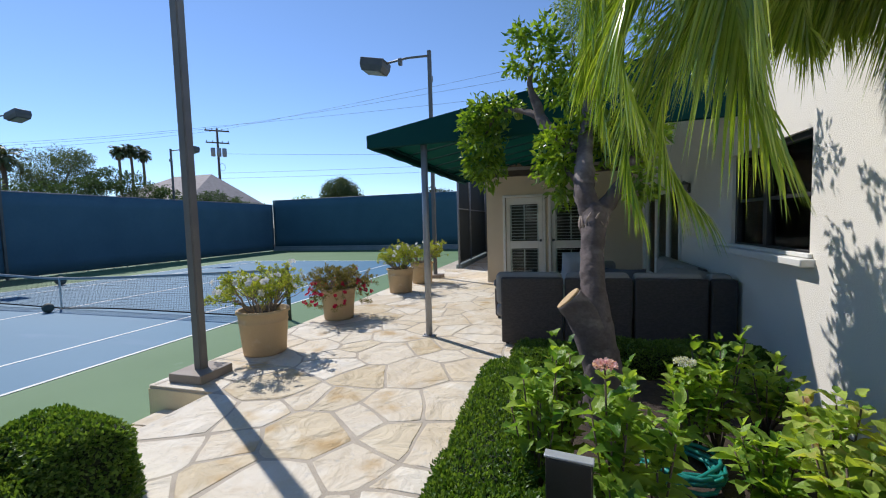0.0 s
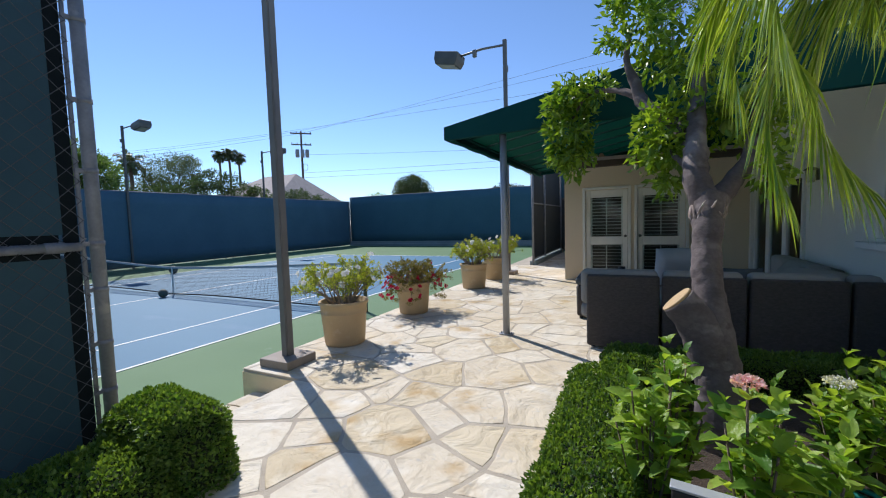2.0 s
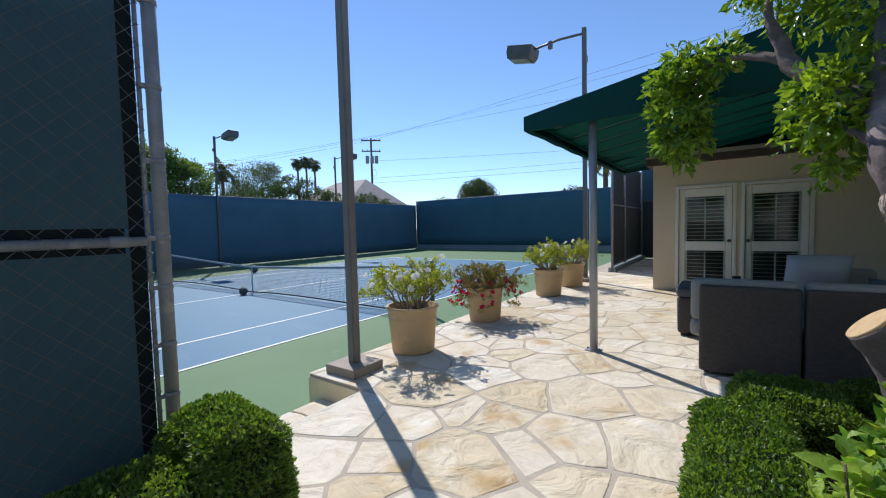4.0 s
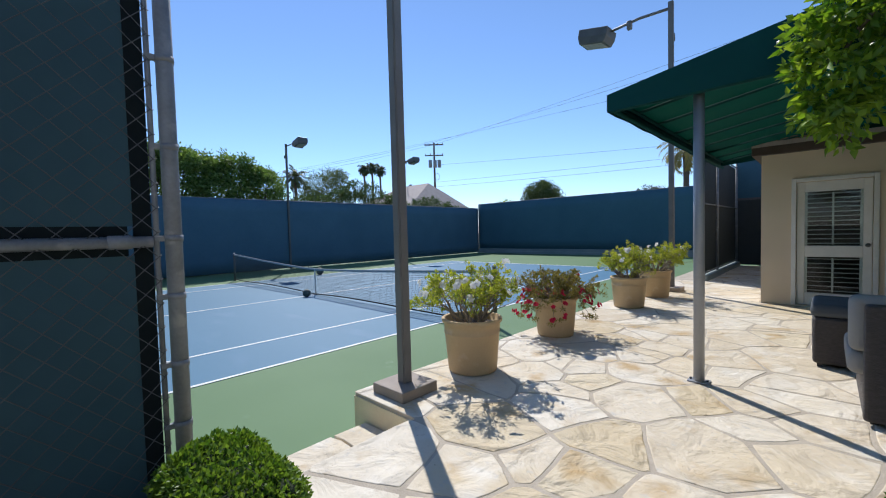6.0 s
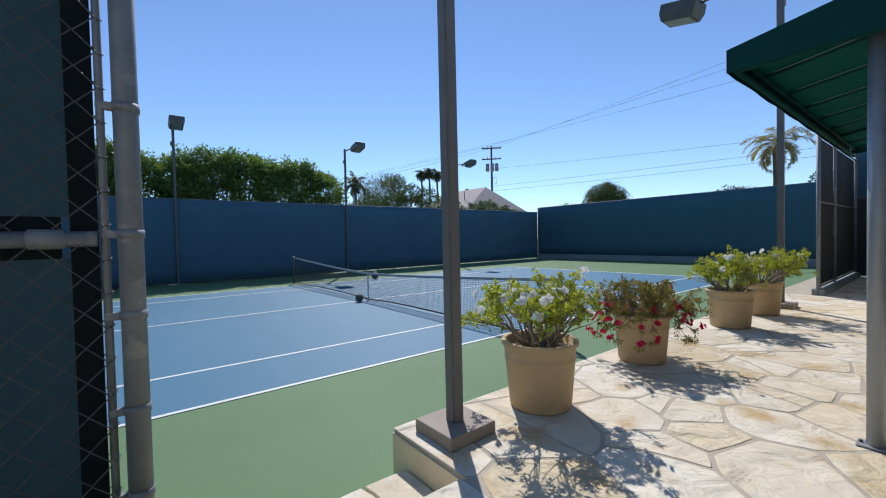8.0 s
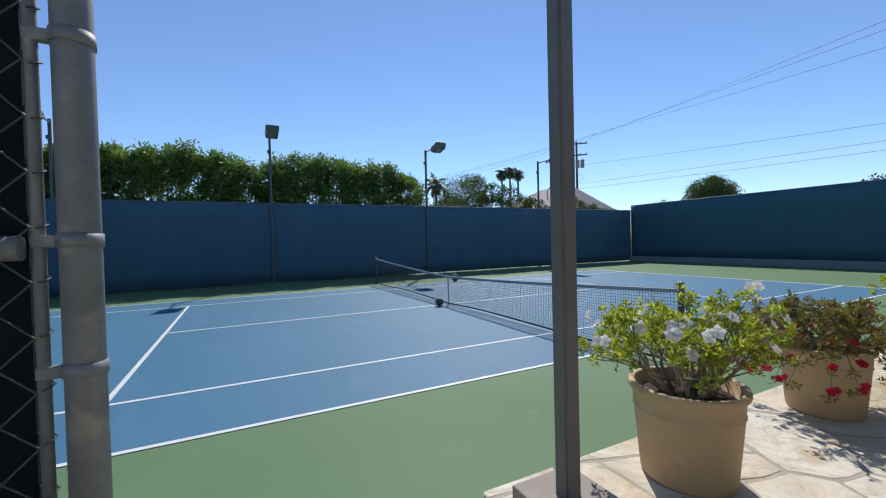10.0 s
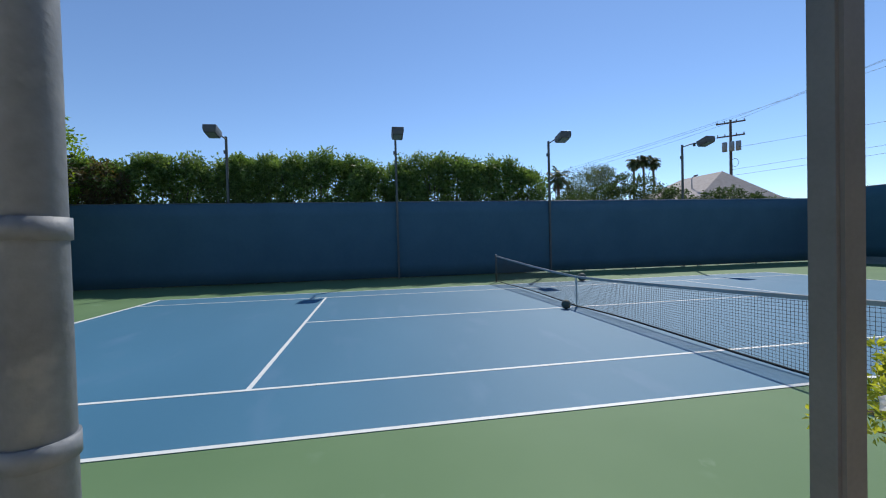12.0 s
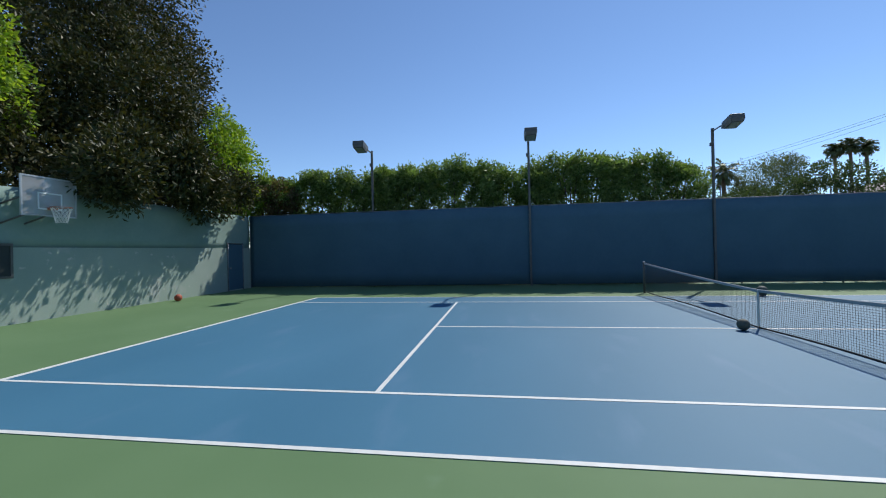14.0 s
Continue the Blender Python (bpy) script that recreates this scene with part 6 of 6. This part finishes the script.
def cable(p0, p1, sag, r=0.015):
    bm = bmesh.new()
    a, b = Vector(p0), Vector(p1)
    tube(bm, [a.lerp(b, i / 30) - Vector((0, 0, sag * 4 * (i / 30) * (1 - i / 30))) for i in range(31)], r, 5)
    single("power_line", bm, M["wire"], "thin black power line crossing the sky", "power line", "power lines")


for k, (dx, h) in enumerate(((-1.3, 15.4), (0.6, 15.35), (1.7, 15.3))):
    a = UP + Vector((dx * 0.67, -dx * 0.74, h))
    cable(a, (46 + dx, 46 - dx, (25.5, 22.4, 18.0)[k]), 0.6)
    cable(a, (-110, 22 - dx * 2, 15.5), 1.2)
for h, z2 in ((12.0, 8.6), (9.4, 9.3), (8.7, 8.5)):
    cable(UP + Vector((0.1, -0.1, h)), (48, 47, z2), 0.5)


# ---- flagstones, last ----
def clip(poly, nx_, ny_, c):
    """The part of a polygon where nx*x + ny*y <= c."""
    out = []
    for i, p in enumerate(poly):
        q = poly[(i + 1) % len(poly)]
        dp, dq = nx_ * p[0] + ny_ * p[1] - c, nx_ * q[0] + ny_ * q[1] - c
        if dp <= 0:
            out.append(p)
        if dp * dq < 0:
            t = dp / (dp - dq)
            out.append((p[0] + (q[0] - p[0]) * t, p[1] + (q[1] - p[1]) * t))
    return out


def area_of(poly):
    return 0.5 * abs(sum(p[0] * q[1] - q[0] * p[1] for p, q in zip(poly, poly[1:] + poly[:1])))


rf_ = random.Random(9)


def inset(poly, d):
    """A convex polygon drawn in by d."""
    ccw = sum(p[0] * q[1] - q[0] * p[1] for p, q in zip(poly, poly[1:] + poly[:1])) > 0
    out = poly
    for p, q in zip(poly, poly[1:] + poly[:1]):
        ln = math.dist(p, q)
        if ln < 1e-4 or len(out) < 3:
            continue
        nx_, ny_ = (q[1] - p[1]) / ln, -(q[0] - p[0]) / ln
        if not ccw:
            nx_, ny_ = -nx_, -ny_
        out = clip(out, nx_, ny_, nx_ * p[0] + ny_ * p[1] - d)
    return out


def limits(poly, x0, y0, x1, y1):
    for args in ((-1, 0, -x0), (1, 0, x1), (0, -1, -y0), (0, 1, y1)):
        poly = clip(poly, *args) if len(poly) > 2 else []
    return poly


def warp(p):
    """A smooth sideways shift that bends the joints, fading out at the patio's edges."""
    x, y = p
    near = abs(x - 7.88)
    if y < -3.6:
        near = min(near, abs(x - 8.62))
    if x < 8.9:
        near = min(near, abs(y + 3.95))
    k = 0.045 * max(0.0, min(1.0, (near - 0.01) / 0.3))
    return (x + k * (noise.noise((x * 1.7, y * 1.7, 3.1)) + 0.5 * noise.noise((x * 4.5, y * 4.5, 7.7))), y + k * (noise.noise((x * 1.7, y * 1.7, 9.4)) + 0.5 * noise.noise((x * 4.5, y * 4.5, 1.3))))


def flagstone(poly, z, thick, parent, tan=False):
    """One stone: bent edges, rounded corners and shoulder, own slight tilt."""
    pts = []
    n = len(poly)
    for i in range(n):
        p, q = Vector(poly[i]), Vector(poly[(i + 1) % n])
        m = max(2, min(5, int((q - p).length / 0.11)))
        pts += [Vector(warp(p.lerp(q, k / m))) for k in range(m)]
    m = len(pts)
    pts = [0.05 * pts[i - 1] + 0.9 * pts[i] + 0.05 * pts[(i + 1) % m] for i in range(m)]
    c = sum(pts, Vector((0, 0))) / len(pts)
    bm = bmesh.new()
    tx, ty = rf_.uniform(-0.003, 0.003), rf_.uniform(-0.003, 0.003)
    rings = []
    for k, dz in ((0.0, -thick), (0.0, -0.004), (0.004, -0.0008), (0.009, 0.0)):
        rings.append([bm.verts.new((p.x + (c - p).normalized().x * k, p.y + (c - p).normalized().y * k, dz + (tx * (p.x - c.x) + ty * (p.y - c.y) if k > 0 else 0))) for p in pts])
    for a, b in zip(rings, rings[1:]):
        for i in range(len(a)):
            bm.faces.new((a[i], a[(i + 1) % len(a)], b[(i + 1) % len(a)], b[i])).smooth = True
    bm.faces.new(rings[-1])
    bmesh.ops.recalc_face_normals(bm, faces=bm.faces)
    ob = part("flagstone", bm, M["stone_tan" if tan else "stone"], parent)
    ob.location = (0, 0, z + rf_.uniform(-0.0015, 0.0015))


# stone centres with stones of very different size side by side
STONES = [(8.76, -4.38), (9.26, -4.22), (9.02, -4.88), (9.47, -4.62), (9.88, -4.38), (9.62, -4.9), (10.03, -5.0), (9.34, -5.2), (10.12, -4.08), (10.34, -3.8), (9.82, -3.8), (9.8, -3.33), (10.25, -3.12),
          (10.68, -2.9), (9.71, -2.62), (9.34, -3.14), (10.72, -3.65), (10.52, -4.3), (10.36, -4.62), (10.88, -4.3), (10.06, -2.38), (9.53, -2.0), (10.42, -2.65), (10.76, -2.34), (10.38, -2.15), (10.18, -1.57),
          (9.8, -1.55), (8.83, -2.55), (8.41, -2.0), (9.3, -2.46), (9.04, -1.0), (9.47, -1.04), (10.01, -1.1), (9.35, -0.13), (9.98, -0.04)]
TAN = {(9.88, -4.38), (9.62, -4.9), (9.82, -3.8), (9.8, -3.33), (10.52, -4.3), (10.06, -2.38), (9.3, -2.46), (9.04, -1.0)}
BIG = {(9.88, -4.38), (10.34, -3.8), (10.25, -3.12), (10.03, -5.0), (8.76, -4.38), (10.72, -3.65), (9.71, -2.62), (9.02, -4.88), (10.68, -2.9), (10.88, -4.3)}
seeds = [(x, y, (1.35 if (x, y) in BIG else 0.8) * min(math.dist((x, y), o) for o in STONES if o != (x, y))) for x, y in STONES]
for want, chance in ((0.78, 0.2), (0.6, 0.5), (0.42, 0.6), (0.28, 0.6)):
    for tries in range(2200):
        c = (rf_.uniform(7.5, 13.6), rf_.uniform(-8.3, 10.5), want * rf_.uniform(0.85, 1.15))
        if all(math.dist(c[:2], s[:2]) > 0.5 * (c[2] + s[2]) for s in seeds) and rf_.random() < chance:
            seeds.append(c)
cells = []
for s in seeds:
    cell = [(s[0] - 2, s[1] - 2), (s[0] + 2, s[1] - 2), (s[0] + 2, s[1] + 2), (s[0] - 2, s[1] + 2)]
    for o in seeds:
        d2 = (o[0] - s[0]) ** 2 + (o[1] - s[1]) ** 2
        if o is s or d2 > 6:
            continue
        d = math.sqrt(d2)
        nx_, ny_ = (o[0] - s[0]) / d, (o[1] - s[1]) / d
        share = (d2 + (s[2] * 0.5) ** 2 - (o[2] * 0.5) ** 2) / (2 * d)
        if len(cell) > 2:
            cell = clip(cell, nx_, ny_, nx_ * s[0] + ny_ * s[1] + share)
    if len(cell) > 2:
        # some stones are broken across
        if s[:2] not in STONES and area_of(cell) > 0.2 and rf_.random() < 0.6:
            a = rf_.uniform(0, math.pi)
            cc = (sum(p[0] for p in cell) / len(cell), sum(p[1] for p in cell) / len(cell))
            k = math.cos(a) * cc[0] + math.sin(a) * cc[1] + rf_.uniform(-0.08, 0.08)
            cells += [(h, False) for h in (clip(cell, math.cos(a), math.sin(a), k), clip(cell, -math.cos(a), -math.sin(a), -k)) if len(h) > 2]
        else:
            cells.append((cell, s[:2] in TAN or (s[:2] not in STONES and rf_.random() < 0.16)))
paving = thing("patio_paving", (0, 0, 0), "irregular cream and tan flagstone paving", "paving", kind="structure")
for cell, tan in cells:
    xs_, ys_ = [p[0] for p in cell], [p[1] for p in cell]
    pieces = [limits(cell, 7.88, -9.0, 13.28, 10.2)]
    if min(xs_) < 8.62 and min(ys_) < -3.95:
        pieces = [limits(cell, 7.88, -3.95, 13.28, 10.2), limits(cell, 8.62, -9.0, 13.28, -3.955)]
    elif max(xs_) > HX and max(ys_) > HY:
        pieces = [limits(cell, 7.88, -9.0, 13.28, HY - 0.005), limits(cell, 7.88, HY - 0.005, HX - 0.005, 10.2)]
    if min(xs_) < 8.72 and max(ys_) > 5.3:
        pieces = [limits(q, 8.72, 5.3, 13, 10.2) for q in pieces if len(q) > 2] + [limits(q, 7.88, -9, 13, 5.3) for q in pieces if len(q) > 2]
    for q in pieces:
        if len(q) < 3 or area_of(q) < 0.01 or max(p[1] for p in q) < -7.6:
            continue
        cx, cy = sum(p[0] for p in q) / len(q), sum(p[1] for p in q) / len(q)
        if 11.45 < cx and -5.7 < cy < -2.75:
            continue
        q = inset(q, 0.0115)
        keep = []
        for p in q:
            if not keep or math.dist(p, keep[-1]) > 0.03:
                keep.append(p)
        if len(keep) > 2 and math.dist(keep[0], keep[-1]) < 0.03:
            keep.pop()
        if len(keep) > 2 and area_of(keep) > 0.008:
            flagstone(keep, P, 0.028, paving, tan)
for y0, y1 in ((-5.3, -4.72), (-4.7, -4.28), (-4.26, -3.96)):
    flagstone([(8.07, y0), (8.63, y0), (8.63, y1), (8.07, y1)], P / 2, 0.04, paving)
